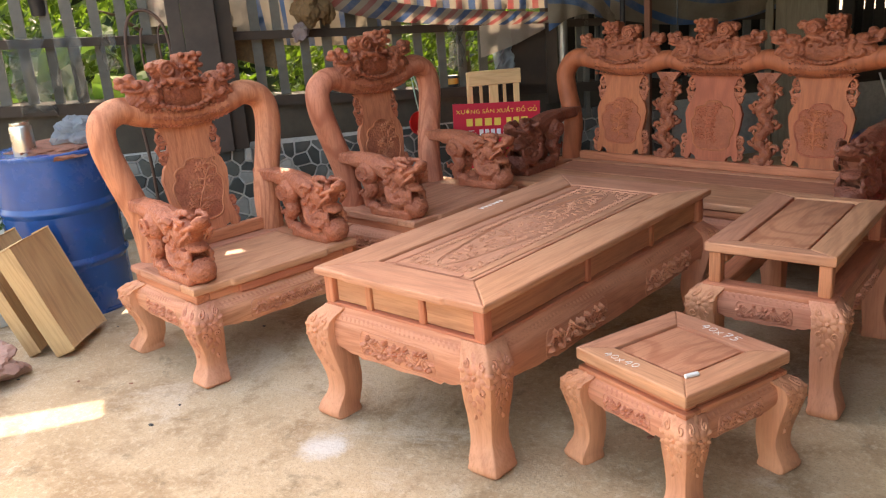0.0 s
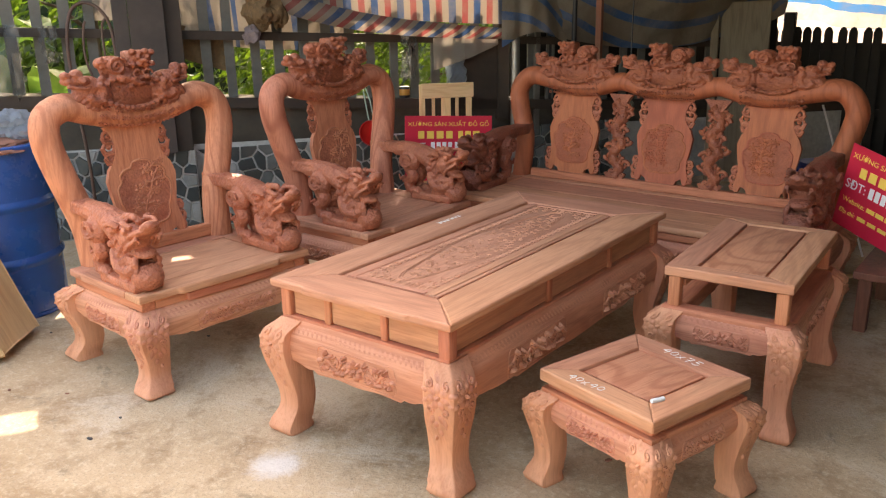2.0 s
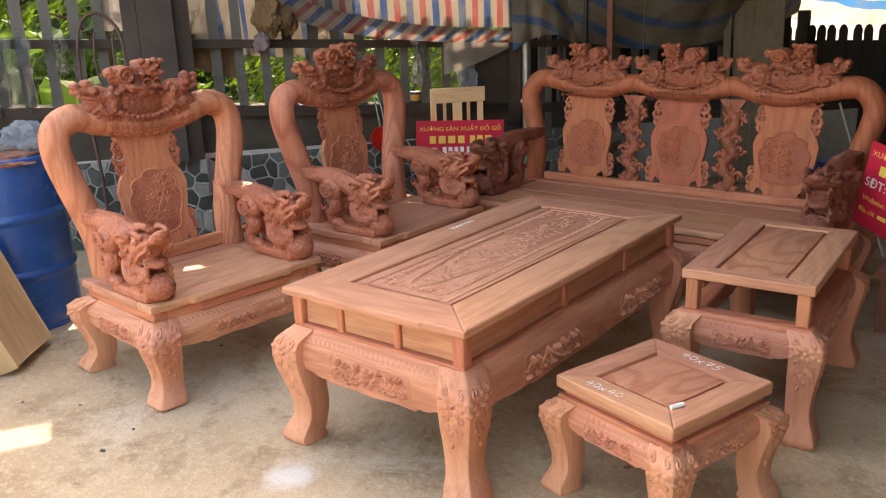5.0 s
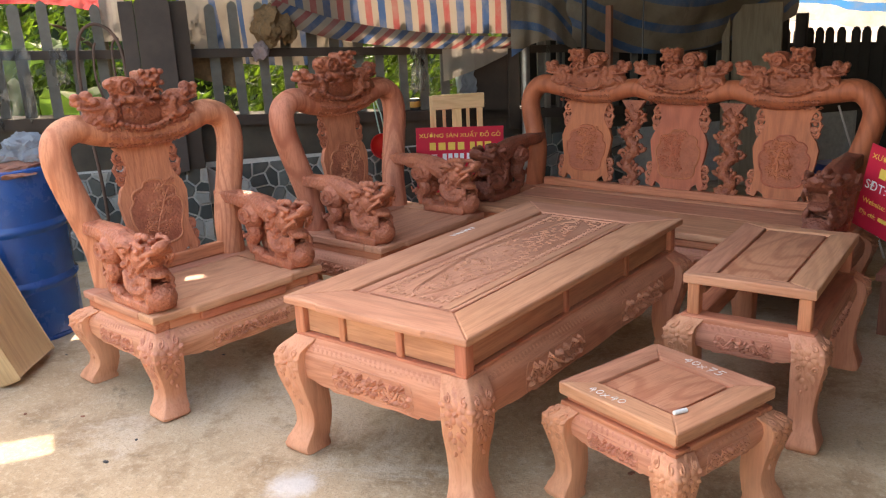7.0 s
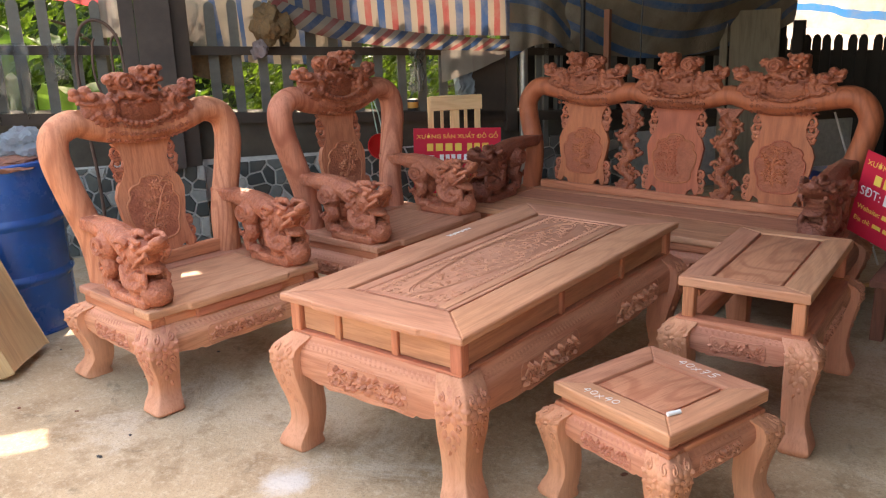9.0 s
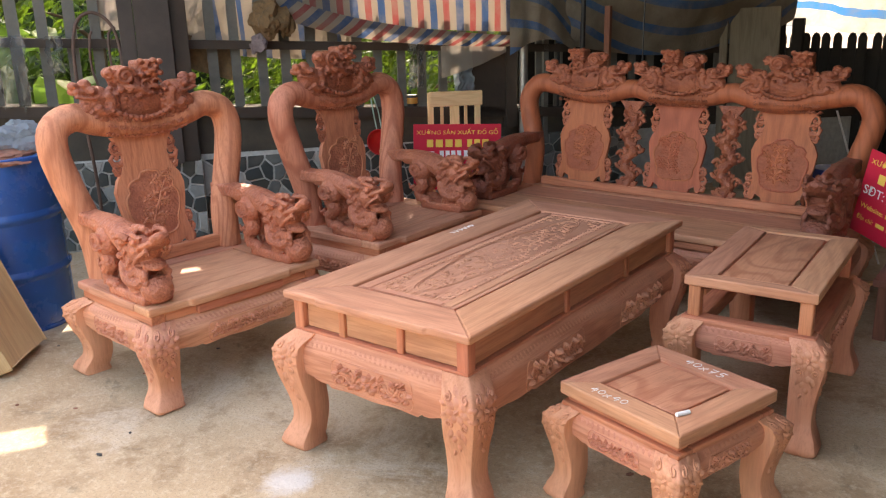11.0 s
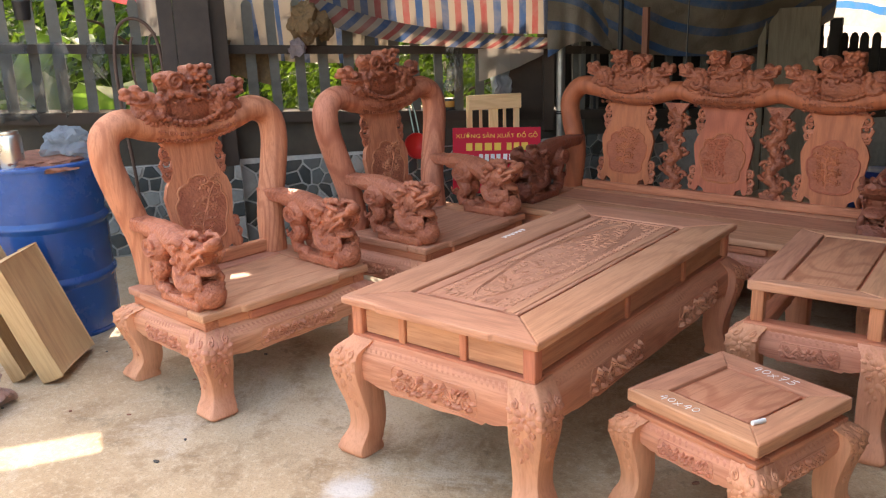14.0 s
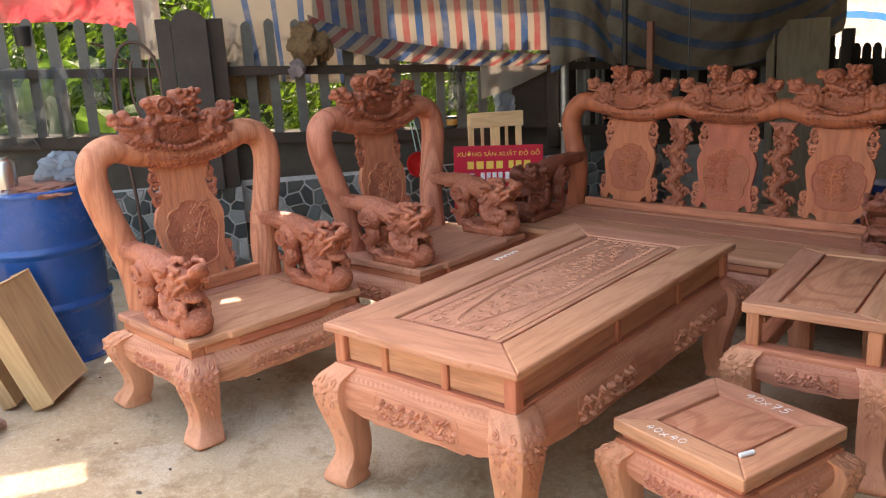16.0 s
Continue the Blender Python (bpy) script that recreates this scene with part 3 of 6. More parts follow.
def petal(bm, place, u, v, ang, length, width, high):
    """A leaf-shaped domed chip of carving lying on a surface, pointing along ang."""
    c, q = math.cos(ang), math.sin(ang)

    def at(a, b, h):
        return bm.verts.new(place(u + c * a - q * b, v + q * a + c * b, h))
    rim = [at(a * length, b * width, -0.0015) for a, b in ((0, 0), (0.25, 0.42), (0.6, 0.46), (1.0, 0), (0.6, -0.46), (0.25, -0.42))]
    ridge = [at(0.22 * length, 0, high * 0.75), at(0.58 * length, 0.02 * width, high), at(0.86 * length, 0, high * 0.45)]
    for a, b, c2 in ((0, 1, 0), (1, 2, 1), (2, 3, 2), (3, 4, 2), (4, 5, 1), (5, 0, 0)):
        bm.faces.new((rim[b], rim[a], ridge[c2]))
    for a, (p, r) in ((1, (0, 1)), (2, (1, 2)), (4, (2, 1)), (5, (1, 0))):
        bm.faces.new((rim[a], ridge[p], ridge[r]))


def blossom(bm, place, u, v, r, high, n=6, turn=0.0):
    for k in range(n):
        a = turn + 2 * math.pi * k / n
        petal(bm, place, u + r * 0.18 * math.cos(a), v + r * 0.18 * math.sin(a), a, r * 0.82, r * 0.62, high)
    for k in range(3):
        a = turn + 2.1 * k
        petal(bm, place, u - r * 0.2 * math.cos(a), v - r * 0.2 * math.sin(a), a, r * 0.42, r * 0.36, high * 1.5)


def knee_carving(bm, sx, sy, fx, fy, width, ztop, ah, hw, seed):
    """Blossom, curls and a falling leaf on the two outer faces of a knee."""
    rng = random.Random(seed)
    for face in (0, 1):
        def place(u, v, h):
            if face == 0:
                return Vector((sx * (fx(v) + h), sy * (fy(v) - width(v) / 2 + u), v))
            return Vector((sx * (fx(v) - width(v) / 2 + u), sy * (fy(v) + h), v))
        cz = ztop - 0.52 * ah
        blossom(bm, place, 0, cz, hw * 0.86, hw * 0.16, 7, rng.uniform(0, 1))
        for k in (-1, 1):
            strokes(bm, [spiral(k * hw * 0.56, cz + hw * 0.66, hw * 0.26, 1.3, 1.2, k, 10)], place, hw * 0.095, 5)
            strokes(bm, [spiral(k * hw * 0.52, cz - hw * 0.78, hw * 0.27, 1.3, -1.2, -k, 10)], place, hw * 0.095, 5)
            petal(bm, place, k * hw * 0.66, cz + hw * 0.20, 1.5708 - k * 1.2, hw * 0.48, hw * 0.40, hw * 0.14)
            petal(bm, place, k * hw * 0.66, cz - hw * 0.20, -1.5708 + k * 1.0, hw * 0.48, hw * 0.40, hw * 0.14)
            petal(bm, place, k * hw * 0.30, cz - hw * 1.05, -1.5708 + k * 0.30, hw * 0.95, hw * 0.46, hw * 0.13)
        for k in range(4):
            petal(bm, place, hw * 0.10 * (-1) ** k, cz - hw * (0.95 + 0.50 * k), -1.5708 + 0.22 * (-1) ** k, hw * (0.72 - 0.07 * k), hw * (0.54 - 0.07 * k), hw * 0.14)
        petal(bm, place, 0, cz + hw * 0.72, 1.5708, hw * 0.5, hw * 0.5, hw * 0.12)


def scallop(u, depth):
    """Lower edge: arch into the leg, two cusped lobes, a long straight middle."""
    a = abs(u)
    if a > 0.90:
        return depth * (0.10 + 1.7 * (1 - math.sqrt(max(0.0, 1 - ((a - 0.90) / 0.10) ** 2))))
    if a > 0.80:
        return depth * (0.10 + 0.22 * math.sin((0.90 - a) / 0.10 * math.pi / 2))
    if a > 0.62:
        return depth * (0.42 + 0.30 * math.sin((0.80 - a) / 0.18 * math.pi * 0.75))
    if a > 0.585:
        return depth * (0.63 + 0.30 * (0.62 - a) / 0.035)
    return depth * (1.0 + 0.10 * math.cos(a / 0.585 * math.pi * 2))


def relief(bm, w, h, seed, place):
    """Vine scrolls with leaves round a middle blossom; fills a band of w by h."""
    rng = random.Random(seed)
    blossom(bm, place, 0, 0, h * 0.46, h * 0.22, 8, 0.2)
    count = max(2, round(w / h / 1.15))
    step = (w / 2 - h * 0.30) / count
    for side in (-1, 1):
        vine = []
        for i in range(count * 8 + 1):
            x = h * 0.28 + step * i / 8
            vine.append((side * x, h * 0.23 * math.sin((x - h * 0.28) / step * math.pi)))
        strokes(bm, [vine], place, h * 0.075, 5, False)
        for i in range(count):
            up = 1 if i % 2 == 0 else -1
            cx = side * (h * 0.28 + step * (i + 0.5))
            strokes(bm, [spiral(cx + side * step * 0.06, -up * h * 0.10, h * 0.21, 1.3, math.pi / 2 * up, side * up, 13)], place, h * 0.072, 5)
            for q in range(5):
                a = math.pi / 2 * up + (q - 2) * 0.62 * side + rng.uniform(-0.15, 0.15)
                petal(bm, place, cx + side * step * 0.10 * (q - 2), up * h * 0.20, a, h * rng.uniform(0.24, 0.33), h * 0.19, h * 0.21)
            for q in range(3):
                a = -math.pi / 2 * up + (q - 1) * 0.8 * side
                petal(bm, place, cx + side * step * 0.30, -up * h * 0.16, a, h * rng.uniform(0.24, 0.32), h * 0.18, h * 0.20)
        petal(bm, place, side * (w / 2 - h * 0.08), 0, 0 if side > 0 else math.pi, h * 0.34, h * 0.24, h * 0.14)


def apron(thing_ob, L, side, face, back, ztop, h, mat, seed, gadroon=True, lobes=0.028, bare=False):
    """One carved apron board. side: pose that turns +x along the board and -y outwards; face(z): its outer face."""
    zb = ztop - h
    rings = []
    n = 84
    for i in range(n + 1):
        u = -1 + 2 * i / n
        low = zb + lobes * 0.9 - scallop(u, lobes)
        ring = []
        for k in range(13):
            v = ztop + (low - ztop) * (k / 12) ** 1.25
            ring.append(Vector((u * L / 2, -face(v) + 0.004, v)))
        ring += [Vector((u * L / 2, -back, low + 0.004)), Vector((u * L / 2, -back, ztop))]
        rings.append([side @ p for p in ring])
    bm = loft(bmesh.new(), rings)
    bmesh.ops.recalc_face_normals(bm, faces=bm.faces[:])
    board = part("apron", bm, mat, thing_ob, smooth=40)
    if bare:
        return board

    def place(u, v, t):
        return side @ Vector((u, -face(v) + 0.004 - t, v))
    bm = bmesh.new()
    mid = zb + h * 0.36
    hh = h * 0.54
    # long aprons carry two carved fields, short ones a single field
    for mx, w in (((-L * 0.20, L * 0.25), (L * 0.27, L * 0.25)) if L > 1.2 else ((0.0, L * 0.50),)):
        def field(u, v, t):
            return place(mx + u, mid + v, t)
        relief(bm, w * 0.94, hh, seed, field)
        cart = [(x, y * (1 - 0.16 * math.cos(x / (w / 2) * 9))) for x, y in rounded_rect(w * 1.06, hh * 1.16, hh * 0.4, 5)]
        cart = [(cart[i][0] + (cart[(i + 1) % len(cart)][0] - cart[i][0]) * k / 6, cart[i][1] + (cart[(i + 1) % len(cart)][1] - cart[i][1]) * k / 6) for i in range(len(cart)) for k in range(6)]
        strokes(bm, [cart + cart[:1]], field, 0.0022, 4, False)
    if gadroon:
        m = int(L / 0.021)
        z1 = ztop - h * 0.07
        for i in range(m):
            petal(bm, place, -L / 2 + (i + 0.2) * L / m, z1, -1.15, min(0.034, h * 0.25), 0.018, 0.0030)
    part("carved_relief", bm, mat, board, "raised leaf-scroll carving", smooth=80)
    return board


def side_pose(k):
    return pose(0, 0, 0, 0, 0, 90 * k)


def plinth_ring(name, w, d, z0, z1, thick, mat_x, mat_y, parent, bevel=0.006):
    """Four mouldings round a rectangle, butted at the corners."""
    for s in (-1, 1):
        part(name, boxed(-w / 2, w / 2, min(s * d / 2, s * (d / 2 - thick)), max(s * d / 2, s * (d / 2 - thick)), z0, z1, bevel), mat_x, parent)
        part(name, boxed(min(s * w / 2, s * (w / 2 - thick)), max(s * w / 2, s * (w / 2 - thick)), -d / 2 + thick, d / 2 - thick, z0, z1, bevel), mat_y, parent)


def board_of(outline, z0, z1, bevel):
    """A flat board of any convex outline with eased edges."""
    bm = slab(bmesh.new(), outline, z1 - z0, lambda u, v, k: Vector((u, v, z0 + k)))
    bmesh.ops.bevel(bm, geom=bm.edges[:], offset=bevel, segments=2, profile=0.5, affect="EDGES")
    return bm


SWELL = ((-0.605, 0.0), (-0.59, 0.30), (-0.575, 0.80), (-0.55, 1.0), (0.55, 1.0), (0.575, 0.80), (0.59, 0.30), (0.605, 0.0))


def framed_top(t, w, d, ztop, th, rim_x, rim_y, panel_mat, mats, groove=0.012, panel_drop=0.004, bev=0.004, swell=0.0):
    """Top of four mitred frame boards round a sunk panel."""
    mx, my = mats
    a, b, c, e = w / 2, d / 2, w / 2 - rim_x, d / 2 - rim_y
    for s in (-1, 1):
        front = [(-a, s * b)] + [(x * a, s * (b + swell * k)) for x, k in SWELL] + [(a, s * b)] if swell else [(-a, s * b), (a, s * b)]
        part("frame_board", board_of(front + [(c, s * e), (-c, s * e)], ztop - th, ztop, bev), mx, t)
        part("frame_board", board_of([(s * a, -b), (s * a, b), (s * c, e), (s * c, -e)], ztop - th, ztop, bev), my, t)
    part("panel_bed", boxed(-c, c, -e, e, ztop - th, ztop - 0.012, 0), wood_y, t, "sunk groove", smooth=0)
    return part("panel", boxed(-c + groove, c - groove, -e + groove, e - groove, ztop - 0.011, ztop - panel_drop, 0.005, 3), panel_mat, t)


def under_frame(t, w, d, ww, wd, ztop, hw, drop, ah, seed, gadroon=True, bare=(), lobes=0.028, mats=None):
    """Aprons and four carved cabriole legs below height ztop: w and d over the knees, ww and wd over the waist."""
    mx, my, ml = mats or (apron_x, apron_y, leg_wood)
    fx, fy = knee_profile(ww / 2, w / 2, drop, ztop, ah), knee_profile(wd / 2, d / 2, drop, ztop, ah)
    for k, (L, L2, half) in enumerate(((w, d, wd / 2), (d, w, ww / 2), (w, d, wd / 2), (d, w, ww / 2))):
        f = apron_profile(half, L2 / 2 - 0.031, ztop, ah)
        apron(t, L - 3.6 * hw, side_pose(k), f, half - 0.025, ztop, ah, mx if k % 2 == 0 else my, seed + k, gadroon, lobes, bare=k in bare)
    for sx in (-1, 1):
        for sy in (-1, 1):
            bm, width = leg(bmesh.new(), sx, sy, fx, fy, ztop, ah, hw)
            lg = part("leg", bm, ml, t, smooth=38)
            bm = bmesh.new()
            knee_carving(bm, sx, sy, fx, fy, width, ztop, ah, hw, seed)
            part("knee_carving", bm, ml, lg, "carved blossom on the knee", smooth=80)


# --- coffee table ---


def coffee_table():
    w, d, zt = 0.775, 1.60, 0.575
    t = thing("coffee_table", pose(-0.3875, 0.80, 0), "long low red hardwood coffee table with carved top and scrolled legs", "table")
    panel = framed_top(t, w, d, zt, 0.028, 0.168, 0.165, tan_y, (tan_x, tan_y), 0.013, bev=0.006, swell=0.008)
    # two plain mouldings beside the carved field
    for s in (-1, 1):
        part("panel_moulding", boxed(min(s * 0.155, s * 0.190), max(s * 0.155, s * 0.190), -0.62, 0.62, zt - 0.006, zt - 0.001, 0.002), tan_y, t)
        part("panel_moulding", boxed(-0.150, 0.150, min(s * 0.600, s * 0.622), max(s * 0.600, s * 0.622), zt - 0.006, zt - 0.001, 0.002), tan_x, t)
    bm = bmesh.new()
    rng = random.Random(12)

    def top(u, v, h):
        return Vector((u, v, zt - 0.004))
    lines = []
    # meander border
    for s in (-1, 1):
        for k in range(28):
            y = -0.56 + k * 0.0415
            x = s * 0.132
            lines.append([(x - 0.013, y), (x + 0.013, y), (x + 0.013, y + 0.026), (x - 0.006, y + 0.026), (x - 0.006, y + 0.012), (x + 0.004, y + 0.012)])
        for k in range(6):
            x = -0.105 + k * 0.0415
            y = s * 0.575
            lines.append([(x, y - 0.013), (x, y + 0.013), (x + 0.026, y + 0.013), (x + 0.026, y - 0.006), (x + 0.012, y - 0.006)])
    strokes(bm, lines, top, 0.0029, 4, False)
    lines = [[(0.11 * math.cos(a) * (1 + 0.10 * math.cos(4 * a)), 0.53 * math.sin(a) * (1 - 0.05 * math.cos(2 * a))) for a in (2 * math.pi * k / 72 for k in range(73))]]
    lines.append([(x * 0.92, y * 0.965) for x, y in lines[0]])
    for sx in (-1, 1):
        for sy in (-1, 1):
            lines.append(spiral(sx * 0.105, sy * 0.515, 0.020, 1.4, 0, sx * sy))
            lines.append(spiral(sx * 0.075, sy * 0.545, 0.015, 1.2, 1, -sx * sy))
            lines.append(spiral(sx * 0.112, sy * 0.465, 0.012, 1.2, 1, -sx * sy))
    for k in range(250):
        v = rng.uniform(-0.49, 0.49)
        lim = 0.092 * math.sqrt(max(0.02, 1 - (v / 0.53) ** 2))
        u = rng.uniform(-lim, lim)
        kind = rng.random()
        if kind < 0.4:
            lines.append(spiral(u, v, rng.uniform(0.006, 0.014), 1.2, rng.uniform(0, 6), rng.choice((-1, 1)), 8))
        elif kind < 0.75:
            a = rng.uniform(0, 6.28)
            lines.append([(u, v), (u + 0.012 * math.cos(a), v + 0.012 * math.sin(a)), (u + 0.022 * math.cos(a + 0.5), v + 0.022 * math.sin(a + 0.5))])
        else:
            for q in range(4):
                a = q * 1.57 + v * 9
                lines.append([(u + 0.002 * math.cos(a), v + 0.002 * math.sin(a)), (u + 0.009 * math.cos(a), v + 0.009 * math.sin(a))])
    strokes(bm, lines, top, 0.0031, 5)
    part("carved_relief", bm, tan_y, panel, "shallow landscape carving in a cartouche with a key border", smooth=75)
    # chalk scribble near the edge
    bm = bmesh.new()
    for k in range(6):
        y = 0.10 + 0.027 * k
        strokes(bm, [[(-0.345, y), (-0.320, y + 0.006), (-0.342, y + 0.013), (-0.325, y + 0.016)]], lambda u, v, h: Vector((u, v, zt + 0.0006)), 0.0008, 4, False)
    part("chalk_mark", bm, chalk_mat, t, "faint chalk scribble")
    # frieze of drawer-like panels
    zf0, zf1 = 0.441, 0.547
    iw, idp = w - 0.075, d - 0.075
    # core colour holds the recess shade behind the panels
    part("frieze_core", boxed(-iw / 2 + 0.012, iw / 2 - 0.012, -idp / 2 + 0.012, idp / 2 - 0.012, zf0, zf1, 0), carve_dark_shade, t, "inner frieze core with recess shade in its colour", smooth=0)
    for s in (-1, 1):
        xs = [-iw / 2 + 0.02, -iw / 2 + 0.02 + (iw - 0.04) * 0.27, -iw / 2 + 0.02 + (iw - 0.04) * 0.645, iw / 2 - 0.02]
        for a, b in zip(xs, xs[1:]):
            y = s * (idp / 2 - 0.004)
            part("frieze_panel", boxed(a + 0.016, b - 0.016, min(y, y - s * 0.012), max(y, y - s * 0.012), zf0 + 0.008, zf1 - 0.006, 0.003), olive_x, t, "olive-brown frieze panel")
        for x in xs[1:-1]:
            y = s * (idp / 2 + 0.005)
            part("frieze_stile", boxed(x - 0.014, x + 0.014, min(y, y - s * 0.02), max(y, y - s * 0.02), zf0, zf1, 0.006, 3), wood_z, t)
        ys = [-idp / 2 + 0.02, -0.15, 0.33, idp / 2 - 0.02]
        for a, b in zip(ys, ys[1:]):
            x = s * (iw / 2 - 0.004)
            part("frieze_panel", boxed(min(x, x - s * 0.012), max(x, x - s * 0.012), a + 0.016, b - 0.016, zf0 + 0.008, zf1 - 0.006, 0.003), olive_y, t, "olive-brown frieze panel")
        for y in ys[1:-1]:
            x = s * (iw / 2 + 0.005)
            part("frieze_stile", boxed(min(x, x - s * 0.02), max(x, x - s * 0.02), y - 0.014, y + 0.014, zf0, zf1, 0.006, 3), wood_z, t)
    for sx in (-1, 1):
        for sy in (-1, 1):
            x, y = sx * (iw / 2 - 0.008), sy * (idp / 2 - 0.008)
            part("corner_post", boxed(x - 0.022, x + 0.022, y - 0.022, y + 0.022, zf0, zf1, 0.007, 3), wood_z, t)
    plinth_ring("ledge", iw + 0.024, idp + 0.024, 0.430, 0.444, 0.06, wood_x, wood_y, t, 0.004)
    under_frame(t, 0.851, 1.676, iw + 0.026, idp + 0.026, 0.434, 0.057, 0.040, 0.166, 20)
    return t


coffee_table()

# --- small stool ---


def stool():
    w, zt = 0.448, 0.387
    t = thing("stool", pose(0.437, 0.398, 0, 0, 0, -16.5), "small square red hardwood stool with chalk marks and carved legs", "stool")
    framed_top(t, w, w, zt, 0.040, 0.085, 0.085, figured, (tan_x, tan_y), 0.012, bev=0.005)
    plinth_ring("moulding", w - 0.035, w - 0.035, zt - 0.062, zt - 0.040, 0.05, wood_x, wood_y, t, 0.008)
    plinth_ring("moulding", w - 0.008, w - 0.008, zt - 0.078, zt - 0.062, 0.065, wood_x, wood_y, t, 0.005)
    under_frame(t, w + 0.078, w + 0.078, w - 0.012, w - 0.012, zt - 0.076, 0.046, 0.029, 0.094, 40, lobes=0.018)
    # chalk sizes on two rim boards, written with single strokes
    glyphs = {"4": [[(0.45, 1.0), (0.05, 0.45), (0.7, 0.5)], [(0.6, 0.85), (0.5, 0.0)]], "0": [[(0.35 + 0.32 * math.cos(q * 0.7), 0.5 + 0.42 * math.sin(q * 0.7)) for q in range(10)]],
              "x": [[(0.0, 0.75), (0.6, 0.1)], [(0.6, 0.8), (0.0, 0.05)]], "7": [[(0.0, 0.95), (0.6, 1.0), (0.25, 0.0)], [(0.1, 0.5), (0.55, 0.5)]],
              "5": [[(0.65, 1.0), (0.15, 0.95), (0.1, 0.58), (0.5, 0.6), (0.6, 0.3), (0.35, 0.02), (0.0, 0.1)]]}
    for text, x, y, rz, size in (("40x40", -0.125, -0.205, 2, 0.030), ("40x75", -0.075, 0.168, -4, 0.034)):
        bm = bmesh.new()
        for k, ch in enumerate(text):
            cs, sn = math.cos(radians(rz)), math.sin(radians(rz))
            for line in glyphs[ch]:
                pts = [((k * 0.92 + px) * size, py * size + 0.003 * math.sin(k * 2.1)) for px, py in line]
                strokes(bm, [[(x + u * cs - v * sn, y + u * sn + v * cs) for u, v in pts]], lambda u, v, q: Vector((u, v, zt + 0.0006)), 0.0010, 5, False)
        part("chalk_writing", bm, chalk_mat, t, "hand-chalked size in white")
    return t


def lettering(text, size, depth, align="CENTER", slant=0.12):
    cu = bpy.data.curves.new("letters", "FONT")
    cu.body, cu.size, cu.extrude, cu.align_x, cu.shear = text, size, depth, align, slant
    cu.resolution_u = 3
    ob = new("letters", cu)
    me = bpy.data.meshes.new_from_object(ob.evaluated_get(bpy.context.evaluated_depsgraph_get()))
    bpy.data.objects.remove(ob)
    return me


stool()
chalk = part("chalk_stick", sweep(bmesh.new(), [(-0.02, -0.008, 0), (0.02, 0.008, 0)], 0.0065, 10), chalk_mat)
chalk.matrix_basis = pose(0.548, 0.240, 0.393, 0, 0, 38)
tagged(chalk, "short white chalk stick lying on the stool", "chalk")

# --- taller side table ---


def side_table():
    w, d, zt = 0.442, 0.785, 0.562
    t = thing("side_table", pose(0.475, 1.322, 0, 0, 0, 3.0), "two-level red hardwood side table with open corner posts and carved apron", "side table")
    framed_top(t, w, d, zt, 0.036, 0.100, 0.060, figured, (tan_x, tan_y), 0.010, bev=0.005)
    # underside darkened in colour to stand in for shade
    part("under_board", boxed(-w / 2 + 0.05, w / 2 - 0.05, -d / 2 + 0.05, d / 2 - 0.05, zt - 0.052, zt - 0.037, 0), carve_dark_shade, t, "underside board with shade in its colour", smooth=0)
    zs = zt - 0.150
    for sx in (-1, 1):
        for sy in (-1, 1):
            x, y = sx * (w / 2 - 0.035), sy * (d / 2 - 0.035)
            part("corner_post", boxed(x - 0.022, x + 0.022, y - 0.022, y + 0.022, zs - 0.002, zt - 0.036, 0.007, 3), wood_z, t)
    for sx in (-1, 1):
        part("stretcher", boxed(sx * 0.17 - 0.012, sx * 0.17 + 0.012, -d / 2 + 0.06, d / 2 - 0.06, zt - 0.085, zt - 0.060, 0.004), wood_y, t)
    plinth_ring("ledge", w + 0.012, d + 0.012, zs - 0.030, zs, 0.075, wood_x, wood_y, t, 0.010)
    under_frame(t, w + 0.10, d + 0.10, w + 0.004, d + 0.004, zs - 0.008, 0.050, 0.030, 0.112, 60, lobes=0.018)
    return t


side_table()

# --- carved figures used on chair and bench ---


